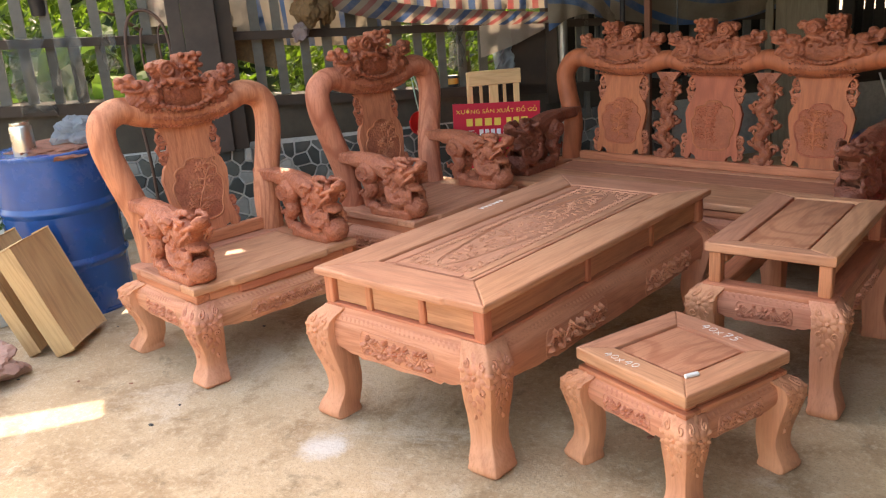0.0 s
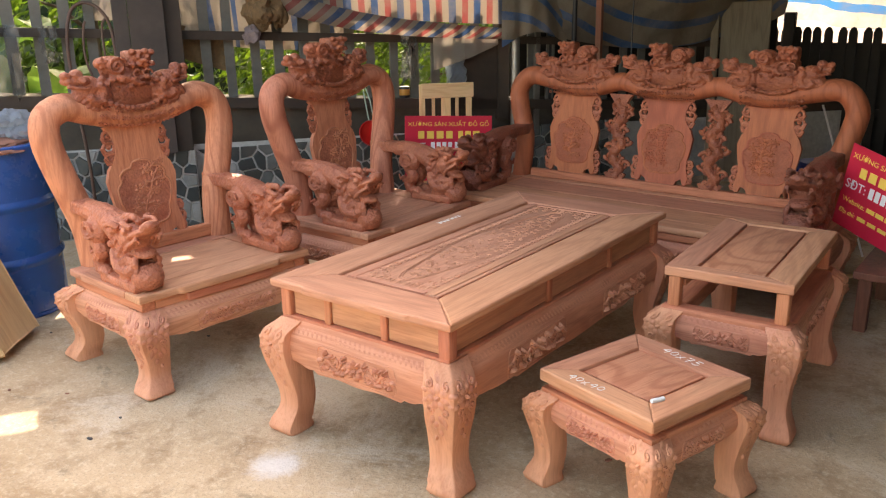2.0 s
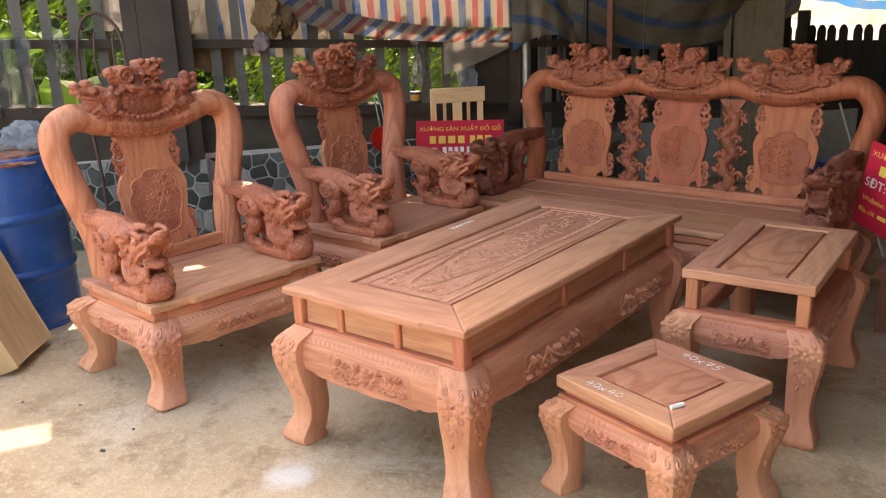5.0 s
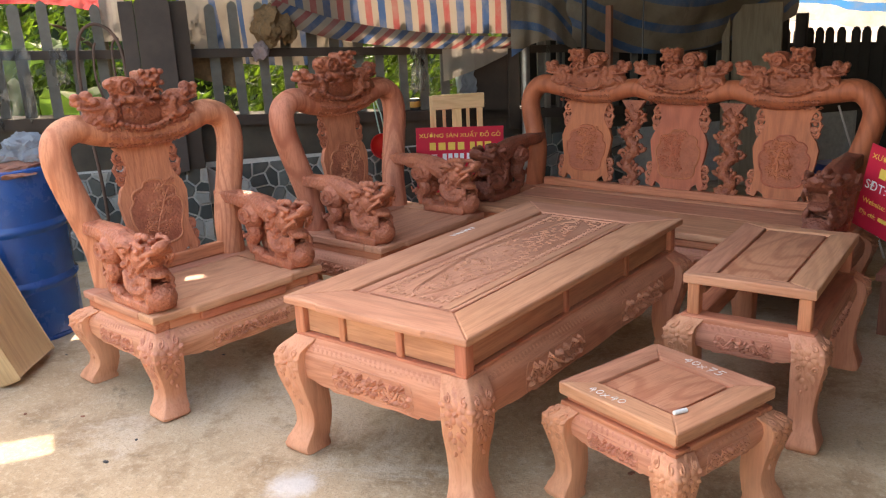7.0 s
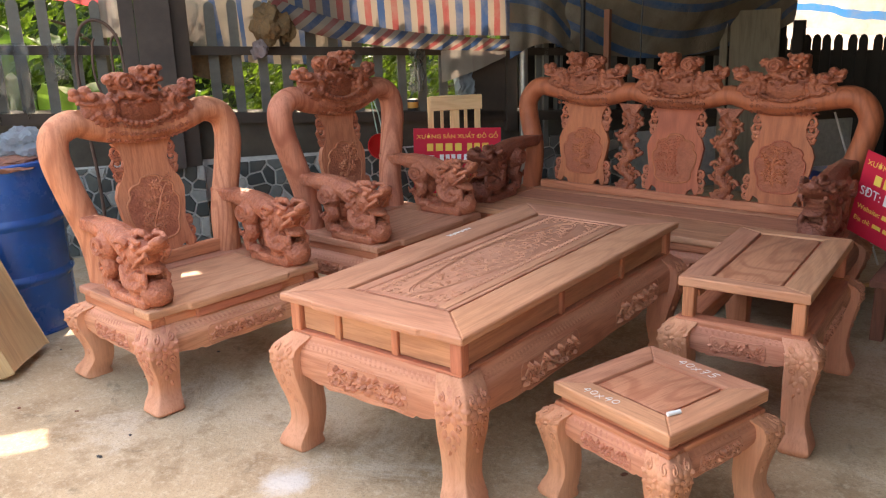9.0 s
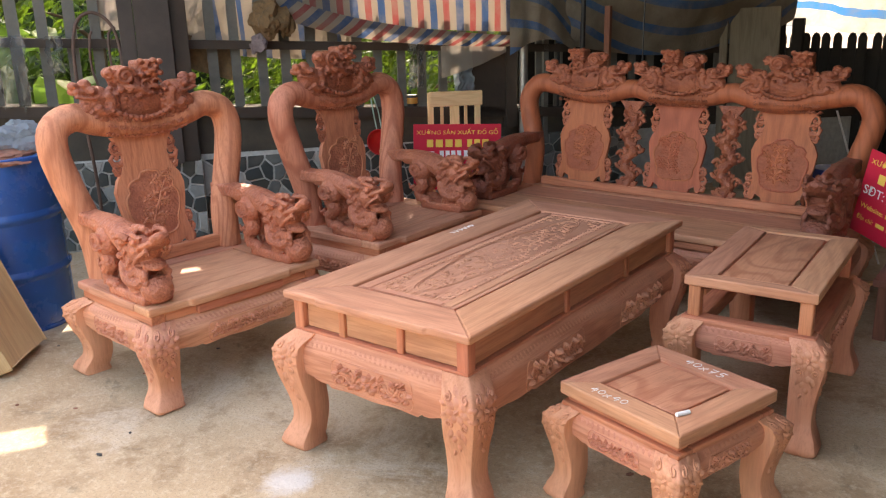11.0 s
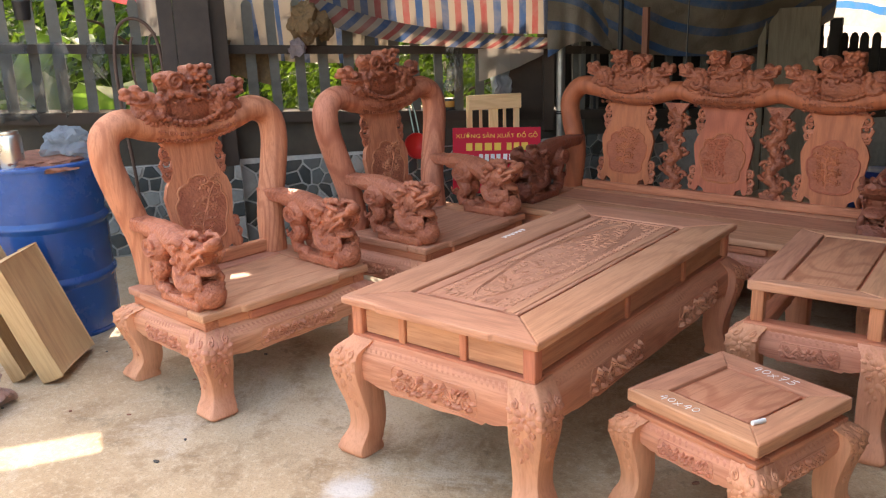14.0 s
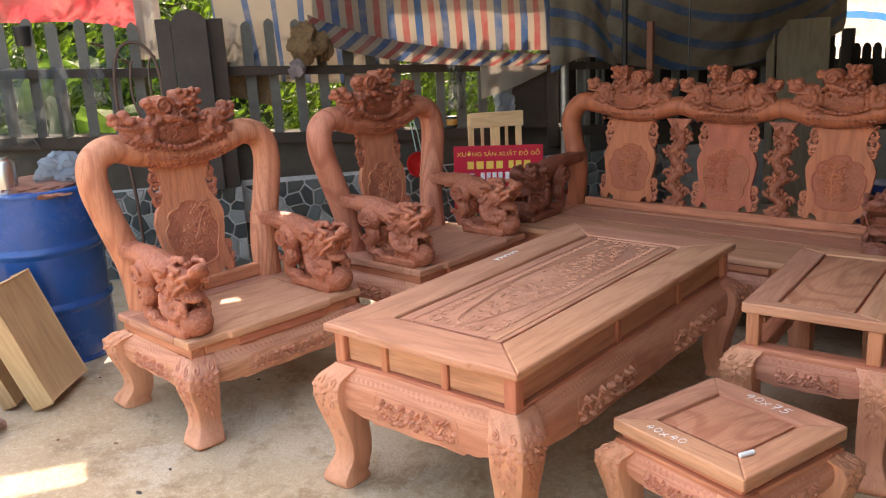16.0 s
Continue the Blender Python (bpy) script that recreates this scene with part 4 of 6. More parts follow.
def lion_mesh():
    """Crouching guardian lion armrest, facing +x, seat at z=0, tail beam running back."""
    rng = random.Random(7)
    bm = bmesh.new()
    box(bm, -0.02, 0.26, -0.062, 0.062, -0.004, 0.040, 0.012)
    ball(bm, (0.255, 0.0, 0.058), 0.060, 3)
    box(bm, -0.34, -0.06, -0.040, 0.040, 0.250, 0.312, 0.012)
    sweep(bm, spline([(-0.16, 0, 0.275), (-0.08, 0, 0.275), (0.02, 0, 0.262), (0.09, 0, 0.235), (0.15, 0, 0.200)], 4), [0.044 + 0.0012 * k for k in range(17)], 12)
    for s in (-1, 1):
        ball(bm, (-0.035, s * 0.036, 0.215), 0.058, 3, (1.05, 0.72, 1.15))
        for rr in (0.036, 0.022):
            sweep(bm, [(-0.035 + rr * math.cos(a), s * 0.079, 0.222 + rr * math.sin(a)) for a in (2 * math.pi * k / 18 for k in range(17))], 0.0065, 6)
        sweep(bm, spline([(-0.04, s * 0.034, 0.175), (-0.015, s * 0.036, 0.125), (-0.045, s * 0.037, 0.085), (-0.03, s * 0.038, 0.035)], 4), [0.036 - 0.0008 * k for k in range(13)], 10)
        ball(bm, (0.0, s * 0.04, 0.045), 0.032, 2, (1.4, 0.9, 0.8))
        for k in range(3):
            ball(bm, (0.038, s * (0.024 + 0.016 * k), 0.038), 0.012, 1)
        sweep(bm, spline([(0.12, s * 0.045, 0.15), (0.15, s * 0.055, 0.10), (0.205, s * 0.048, 0.085), (0.245, s * 0.035, 0.105)], 4), 0.026, 10)
        for k in range(3):
            ball(bm, (0.27, s * (0.015 + 0.016 * k), 0.108 - 0.006 * k), 0.012, 1)
        # flame tufts along the flank
        for k in range(2):
            x = -0.075 + 0.02 * k
            sweep(bm, [(x, s * 0.034, 0.12 - 0.012 * k), (x - 0.03, s * 0.04, 0.10 - 0.012 * k), (x - 0.042, s * 0.04, 0.13 - 0.012 * k)], [0.012, 0.010, 0.004], 6)
    sweep(bm, spline([(0.13, 0, 0.20), (0.165, 0, 0.14), (0.16, 0, 0.07), (0.15, 0, 0.03)], 4), 0.056, 12)
    # head
    ball(bm, (0.195, 0, 0.215), 0.066, 3, (1.0, 0.95, 0.95))
    tilt = Euler((0, radians(-24), 0))
    ball(bm, (0.262, 0, 0.246), 0.060, 3, (1.20, 1.05, 0.34), tilt)
    ball(bm, (0.250, 0, 0.165), 0.050, 3, (1.0, 0.90, 0.42), Euler((0, radians(14), 0)))
    ball(bm, (0.318, 0, 0.288), 0.024, 2, (0.9, 1.4, 0.9))
    for s in (-1, 1):
        ball(bm, (0.312, s * 0.024, 0.283), 0.015, 2)
        ball(bm, (0.236, s * 0.052, 0.262), 0.021, 2)
        ball(bm, (0.247, s * 0.064, 0.264), 0.010, 2)
        sweep(bm, spline([(0.20, s * 0.046, 0.290), (0.235, s * 0.058, 0.293), (0.272, s * 0.050, 0.280)], 4), 0.011, 7)
        sweep(bm, spline([(0.185, s * 0.055, 0.27), (0.16, s * 0.075, 0.285), (0.13, s * 0.078, 0.270)], 4), [0.016] * 5 + [0.01] * 4, 7)
        sweep(bm, spline([(0.30, s * 0.046, 0.240), (0.255, s * 0.062, 0.205), (0.225, s * 0.062, 0.175)], 4), 0.010, 6)
        for k in range(4):
            ball(bm, (0.300 - 0.022 * k, s * 0.040, 0.222 - 0.004 * k), 0.008, 1, (0.8, 0.8, 1.5))
        for k in range(8):
            a = k * 0.46
            x, z = 0.165 + 0.050 * math.cos(a + 1.75), 0.188 + 0.072 * math.sin(a + 1.75)
            ball(bm, (x, s * 0.055, z), 0.0150 + 0.003 * (k % 2), 2)
        for k in range(7):
            ball(bm, (0.155 + 0.012 * (k % 4), s * 0.052, 0.085 + 0.016 * k), 0.0125, 2)
        for k in range(5):
            sweep(bm, [(0.20 + 0.014 * k, s * 0.04, 0.150), (0.205 + 0.016 * k, s * 0.048, 0.125 - 0.006 * (k % 2)), (0.200 + 0.018 * k, s * 0.044, 0.098)], [0.011, 0.012, 0.005], 6)
    for k in range(9):
        x = 0.20 - 0.03 * k
        ball(bm, (x, 0, 0.292 + (0.01 if k < 3 else -0.003) + 0.012 * math.exp(-((x - 0.1) / 0.05) ** 2) * -1), 0.018, 2, (1.2, 0.8, 1.0))
    for k in range(10):
        a = rng.uniform(0, 6.28)
        ball(bm, (0.19 + 0.03 * math.cos(a), 0.028 * math.sin(a), 0.285), 0.013, 1)
    # scrolled end of the tail beam
    for s in (-1, 1):
        sweep(bm, [(-0.10 + 0.024 * math.cos(a) * (1 - a / 16), s * 0.040, 0.283 + 0.024 * math.sin(a) * (1 - a / 16)) for a in (0.4 * k for k in range(26))], 0.0055, 6)
    return remeshed(bm, 0.0031, 1)


def crest_mesh(flip):
    """Crest: bowl with bead string, a coiled cub, a square lion head, and dragon heads at both ends. Faces -y."""
    f = -1 if flip else 1
    rng = random.Random(3)
    bm = bmesh.new()
    ball(bm, (0, 0, 0.065), 0.10, 3, (1.30, 0.50, 0.95))
    box(bm, -0.13, 0.13, -0.03, 0.035, -0.03, 0.10, 0.012)
    box(bm, -0.20, 0.20, -0.012, 0.032, -0.03, 0.115, 0.010)
    for s in (-1, 1):
        ball(bm, (s * 0.125, -0.012, 0.060), 0.058, 3, (1.0, 0.75, 1.15))
        ball(bm, (s * 0.185, -0.010, 0.050), 0.045, 3, (1.0, 0.75, 1.1))
    box(bm, -0.09, 0.10, -0.012, 0.030, 0.09, 0.165, 0.010)
    for k in range(13):
        a = -1 + 2 * k / 12
        ball(bm, (a * 0.125, -0.055 - 0.012 * (1 - a * a), 0.038 - 0.040 * (1 - a * a)), 0.0125, 2)
    # coiled cub
    ball(bm, (-f * 0.055, -0.008, 0.170), 0.052, 3, (1.0, 0.85, 0.95))
    for s in (-1, 1):
        sweep(bm, [(-f * 0.055 + 0.040 * (1 - q / 30) * math.cos(q * 0.45), -0.008 + s * 0.043, 0.175 + 0.040 * (1 - q / 30) * math.sin(q * 0.45)) for q in range(26)], 0.007, 6)
    ball(bm, (-f * 0.105, -0.02, 0.190), 0.026, 2)
    for k in range(5):
        ball(bm, (-f * (0.105 + 0.016 * math.cos(k * 1.3)), -0.035, 0.190 + 0.018 * math.sin(k * 1.3)), 0.010, 1)
    sweep(bm, [(-f * 0.08, -0.03, 0.135), (-f * 0.04, -0.05, 0.125), (0, -0.05, 0.115), (f * 0.015, -0.05, 0.10)], 0.016, 8)
    # square lion head on a neck
    box(bm, min(f * 0.005, f * 0.095), max(f * 0.005, f * 0.095), -0.045, 0.035, 0.165, 0.235, 0.012)
    box(bm, min(f * 0.015, f * 0.09), max(f * 0.015, f * 0.09), -0.035, 0.03, 0.09, 0.175, 0.012)
    for k in range(4):
        ball(bm, (f * (0.012 + 0.026 * k), -0.046, 0.232 - 0.006 * (k % 2)), 0.014, 2)
        ball(bm, (f * (0.012 + 0.026 * k), -0.046, 0.175 + 0.004 * (k % 2)), 0.013, 2)
    for s in (0.030, 0.070):
        ball(bm, (f * s, -0.050, 0.208), 0.011, 2)
        sweep(bm, [(f * s + 0.02 * math.cos(q * 0.4), -0.045, 0.135 + 0.02 * math.sin(q * 0.4)) for q in range(15)], 0.006, 6)
    ball(bm, (f * 0.05, -0.056, 0.194), 0.014, 2, (1.3, 1, 0.8))
    # dragon heads facing outwards
    for s in (-1, 1):
        ball(bm, (s * 0.160, -0.008, 0.092), 0.055, 3, (1.05, 0.85, 0.95))
        box(bm, min(s * 0.17, s * 0.252), max(s * 0.17, s * 0.252), -0.040, 0.022, 0.108, 0.142, 0.014)
        ball(bm, (s * 0.243, -0.018, 0.148), 0.019, 2)
        ball(bm, (s * 0.203, -0.022, 0.150), 0.025, 2)
        sweep(bm, spline([(s * 0.165, -0.018, 0.080), (s * 0.205, -0.024, 0.058), (s * 0.222, -0.024, 0.028), (s * 0.215, -0.02, 0.0)], 4), [0.030 - 0.0018 * k for k in range(13)], 8)
        ball(bm, (s * 0.188, -0.052, 0.126), 0.0135, 2)
        sweep(bm, [(s * (0.188 + 0.019 * math.cos(q * 0.5)), -0.048, 0.127 + 0.015 * math.sin(q * 0.5)) for q in range(13)], 0.005, 6)
        sweep(bm, spline([(s * 0.245, -0.036, 0.108), (s * 0.20, -0.048, 0.096), (s * 0.17, -0.052, 0.098)], 4), 0.008, 6)
        for k in range(11):
            a = 2.2 + k * 0.36
            for rr, zz in ((0.050, -0.040), (0.028, -0.052)):
                ball(bm, (s * (0.148 + rr * math.cos(a)), zz, 0.072 + rr * 1.35 * math.sin(a)), 0.0135, 2, (1.25, 0.9, 1.0), Euler((0, -s * a, 0)))
        for k in range(4):
            ball(bm, (s * (0.205 + 0.013 * k), -0.034, 0.103), 0.0062, 1)
    for k in range(12):
        x = -0.10 + 0.018 * k
        ball(bm, (f * x, -0.052, 0.105 + 0.02 * math.sin(k * 2.3)), 0.009 + 0.004 * (k % 2), 2)
    return remeshed(bm, 0.0031, 1)


LION = lion_mesh()
# bench copy of the lion, so it can take a shade-darkened colour
SHADED_LION = LION.copy()
CREST_A, CREST_B = crest_mesh(False), crest_mesh(True)


def splat_outline(top, neck, belly, foot, h):
    """Half profile of a vase-shaped back board, bottom to top; the foot has a scalloped edge."""
    right = [(foot * 0.35, -0.022), (foot * 0.55, -0.012), (foot * 0.62, 0.02), (foot * 0.80, 0.035), (foot * 0.88, 0.005), (foot, 0.002), (foot * 1.06, 0.04), (foot * 0.98, 0.085), (belly * 0.86, h * 0.27), (belly * 0.95, h * 0.42), (belly, h * 0.55), (belly * 0.90, h * 0.645), (neck * 1.18, h * 0.70), (neck * 1.02, h * 0.77), (neck, h * 0.84), (neck * 1.12, h * 0.93), (top, h)]
    return [(-x, y) for x, y in reversed(right)] + right


def splat(t, m, h, top, neck, belly, foot, seed, mat, deep):
    """Back board with a sunk cartouche, floral relief and pierced side scrolls. Faces -y of m."""
    def place(u, v, k):
        return m @ Vector((u, -k, v))
    board = part("back_splat", slab(bmesh.new(), splat_outline(top, neck, belly, foot, h), 0.024, lambda u, v, k: place(u, v, k - 0.012)), mat, t, smooth=20)
    rng = random.Random(seed)
    cart = [(0, 0.695), (0.22, 0.68), (0.30, 0.635), (0.50, 0.62), (0.62, 0.575), (0.60, 0.525), (0.72, 0.47), (0.70, 0.36), (0.60, 0.27), (0.58, 0.19), (0.40, 0.14), (0.0, 0.125)]
    right = spline([(x * belly * 1.06, y * h, 0) for x, y in cart], 3)
    loop = [(p.x, p.y) for p in right] + [(-p.x, p.y) for p in reversed(right[:-1])]
    bm = bmesh.new()
    strokes(bm, [loop + loop[:1]], lambda u, v, k: place(u, v, 0.0125), 0.0055, 6, False)
    part("cartouche_rim", bm, mat, board, "raised cartouche rim", smooth=75)
    bm = slab(bmesh.new(), [(u * 0.97, h * 0.41 + (v - h * 0.41) * 0.975) for u, v in loop], 0.002, lambda u, v, k: place(u, v, 0.0118 + k))
    part("cartouche_field", bm, deep, board, "darker textured cartouche field", 0)
    bm = bmesh.new()
    lines = []
    x, y = -belly * 0.15, h * 0.18
    trunk = [(x, y)]
    for k in range(7):
        x += rng.uniform(-0.5, 0.6) * belly * 0.22
        x = max(-belly * 0.42, min(belly * 0.42, x))
        y += h * 0.062
        trunk.append((x, y))
    lines.append(trunk)
    for (x, y) in trunk[1:]:
        for s in (-1, 1):
            ex, ey = x + s * rng.uniform(0.16, 0.34) * belly, y + rng.uniform(-0.02, 0.05) * h
            lines.append([(x, y), ((x + ex) / 2, (y + ey) / 2 + 0.01), (ex, ey)])
            blossom(bm, lambda u, v, k: place(u, v, 0.015 + k), ex, ey, belly * rng.uniform(0.10, 0.15), belly * 0.035, 5, x * 40)
            for q in range(2):
                petal(bm, lambda u, v, k: place(u, v, 0.015 + k), (x + ex) / 2, (y + ey) / 2, rng.uniform(0, 6.28), belly * 0.16, belly * 0.08, belly * 0.03)
    strokes(bm, lines, lambda u, v, k: place(u, v, 0.014), belly * 0.036, 6)
    part("floral_relief", bm, mat, board, "carved flowering branch", smooth=75)
    # pierced side scrolls at neck and foot
    for s in (-1, 1):
        for z0, z1, edge, rr in ((0.70, 0.96, neck * 1.03, 0.034), (0.03, 0.30, belly * 0.88, 0.026)):
            bm = bmesh.new()
            n = 3
            for k in range(n):
                z = h * (z0 + (z1 - z0) * (k + 0.5) / n)
                r = rr * (1.0 - 0.15 * abs(k - 1)) * (belly / 0.17)
                sp = spiral(s * (edge + r * 0.75), z, r, 1.25, math.pi if s > 0 else 0, s * (1 if k % 2 else -1), 14)
                sweep(bm, [place(u, v, 0.0) for u, v in sp], [0.0095 - 0.0003 * q for q in range(15)], 6)
                ball(bm, place(s * (edge + r * 0.75), z, 0.0), r * 0.30, 1)
                sweep(bm, [place(s * edge * 0.96, z - r, 0), place(s * (edge + r * 1.3), z - r * 0.9, 0), place(s * (edge + r * 1.7), z, 0)], [0.010, 0.009, 0.006], 6)
            part("side_scroll", bm, carve_red, board, "pierced scroll bracket", smooth=75)
    return board


def seat(t, w, d, zt, boards, back_gap=0.0):
    """Seat deck: rim boards, long planks with joints, moulded edge, waist. Depth runs along x, front at +x."""
    front = [(w / 2 + 0.016 * k, y * d / 2) for y, k in ((-1.0, 0.0),) + SWELL + ((1.0, 0.0),)]
    part("rim_board", board_of(front + [(w / 2 - 0.115, d / 2), (w / 2 - 0.115, -d / 2)], zt - 0.034, zt, 0.008), tan_y, t)
    part("rim_board", boxed(-w / 2, -w / 2 + 0.10, -d / 2, d / 2, zt - 0.034, zt, 0.010, 3), tan_y, t)
    for s in (-1, 1):
        lo, hi = sorted((s * d / 2, s * (d / 2 - 0.13)))
        part("rim_board", boxed(-w / 2 + 0.10, w / 2 - 0.115, lo, hi, zt - 0.034, zt, 0.005), tan_x, t)
    part("seat_bed", boxed(-w / 2 + 0.10, w / 2 - 0.115, -d / 2 + 0.13, d / 2 - 0.13, zt - 0.034, zt - 0.010, 0), carve_dark_shade, t, "dark seat joint", 0)
    a, b = -w / 2 + 0.104, w / 2 - 0.119
    for k in range(boards):
        x0, x1 = a + (b - a) * k / boards, a + (b - a) * (k + 1) / boards
        part("seat_plank", boxed(x0 + 0.002, x1 - 0.002, -d / 2 + 0.135, d / 2 - 0.135, zt - 0.010, zt - 0.003, 0.003), tan_y, t)
    plinth_ring("waist", w - 0.03, d - 0.03, zt - 0.075, zt - 0.034, 0.06, wood_x, wood_y, t, 0.006)
    part("waist_swell", boxed(w / 2 - 0.03, w / 2 + 0.004, -d * 0.25, d * 0.25, zt - 0.074, zt - 0.035, 0.010, 3), wood_y, t)


def arch(bm, pts, rw, rd, lean):
    """Bent back frame as one thick round bar: pts are (y, z) in the back plane."""
    line = spline([Vector((lean(z), y, z)) for y, z in pts], 5)
    rings = []
    for i, p in enumerate(line):
        d = (line[min(i + 1, len(line) - 1)] - line[max(i - 1, 0)]).normalized()
        a = Vector((1, 0, 0))
        a = (a - d * a.dot(d)).normalized()
        b = d.cross(a)
        f = i / (len(line) - 1)
        mid = 1.0 - 0.14 * math.exp(-((f - 0.5) / 0.13) ** 2)
        rings.append([p + a * math.cos(w) * rd * mid + b * math.sin(w) * rw * mid for w in (2 * math.pi * k / 20 for k in range(20))])
    return loft(bm, rings)


def rail_carving(bm, y0, y1, zc, r, lean, seed):
    """Leaf and blossom ridges on the front of the top rail."""
    rng = random.Random(seed)

    def place(u, v, h):
        a = v / r
        z = zc(u) + r * math.sin(a)
        return Vector((lean(zc(u)) + r * math.cos(a) * 1.02, u, z))
    n = int((y1 - y0) / 0.024)
    for k in range(n):
        y = y0 + (y1 - y0) * (k + 0.5) / n
        for v in (-0.75, -0.15, 0.45):
            c = rng.random()
            yy = y + rng.uniform(-0.006, 0.006)
            if c < 0.5:
                strokes(bm, [spiral(yy, v * r, 0.012, 1.1, rng.uniform(0, 6), rng.choice((-1, 1)), 8)], place, 0.0045, 5)
            else:
                for q in range(4):
                    a = q * 1.57
                    strokes(bm, [[(yy, v * r), (yy + 0.011 * math.cos(a), v * r + 0.011 * math.sin(a))]], place, 0.0055, 5)
    return bm


def to_back(y, z, lean):
    """Pose on the back plane for parts that face -y: they are turned to face +x and tilted with the back."""
    return Matrix.Translation((lean(z), y, z)) @ Matrix.Rotation(radians(90), 4, "Z") @ Matrix.Rotation(-math.atan(0.12), 4, "X")


def armchair(m, label):
    t = thing("armchair", m, label, "armchair", "carved armchairs beside the table")
    w, d, zt = 0.58, 0.84, 0.407
    seat(t, w, d, zt, 1)
    under_frame(t, w + 0.142, d + 0.102, w - 0.026, d - 0.026, zt - 0.072, 0.058, 0.044, 0.122, 80, lobes=0.022)

    def lean(z):
        return -0.275 - 0.12 * (z - 0.40)
    pts = [(-0.305, 0.400), (-0.318, 0.58), (-0.380, 0.80), (-0.412, 0.94), (-0.395, 1.035), (-0.310, 1.075), (-0.21, 1.045), (-0.10, 1.02), (0, 1.012),
           (0.10, 1.02), (0.21, 1.045), (0.315, 1.075), (0.405, 1.035), (0.425, 0.94), (0.395, 0.80), (0.335, 0.58), (0.325, 0.400)]
    back = part("back_frame", arch(bmesh.new(), pts, 0.060, 0.068, lean), wood_post, t, "thick bent back frame", 60)
    bm = bmesh.new()
    rail_carving(bm, -0.20, 0.20, lambda u: 1.012 + 0.75 * u * u, 0.062, lean, 5)
    part("rail_carving", bm, carve_red, back, "carved leaves on the top rail", smooth=75)
    crest = mesh_part("crest_carving", CREST_A, carve_red, t, "carved crest with dragon heads and beads", 60)
    crest.matrix_basis = Matrix.Translation((lean(1.06) + 0.005, -0.025, 1.055)) @ Matrix.Rotation(radians(90), 4, "Z") @ Matrix.Diagonal((1.14, 1.25, 1.0, 1))
    splat(t, to_back(-0.022, 0.452, lean), 0.525, 0.145, 0.105, 0.165, 0.160, 5, wood_z, carve_red)
    part("lower_rail", boxed(lean(0.43) - 0.02, lean(0.43) + 0.022, -0.29, 0.29, zt, zt + 0.060, 0.008), wood_y, t)
    for s in (-1, 1):
        arm = mesh_part("lion_armrest", LION, carve_red, t, "carved guardian lion armrest with a ball", 60)
        arm.matrix_basis = Matrix.Translation((-0.015, s * 0.345, zt)) @ Matrix.Diagonal((1.0, 1.06, 0.95, 1))
    return t


armchair(pose(-1.655, 0.331, 0, 0, 0, -5), "red hardwood armchair with lion armrests and dragon crest, sunlit seat")
armchair(pose(-1.545, 1.478, 0, 0, 0, -1.5), "red hardwood armchair with lion armrests standing near the fence")


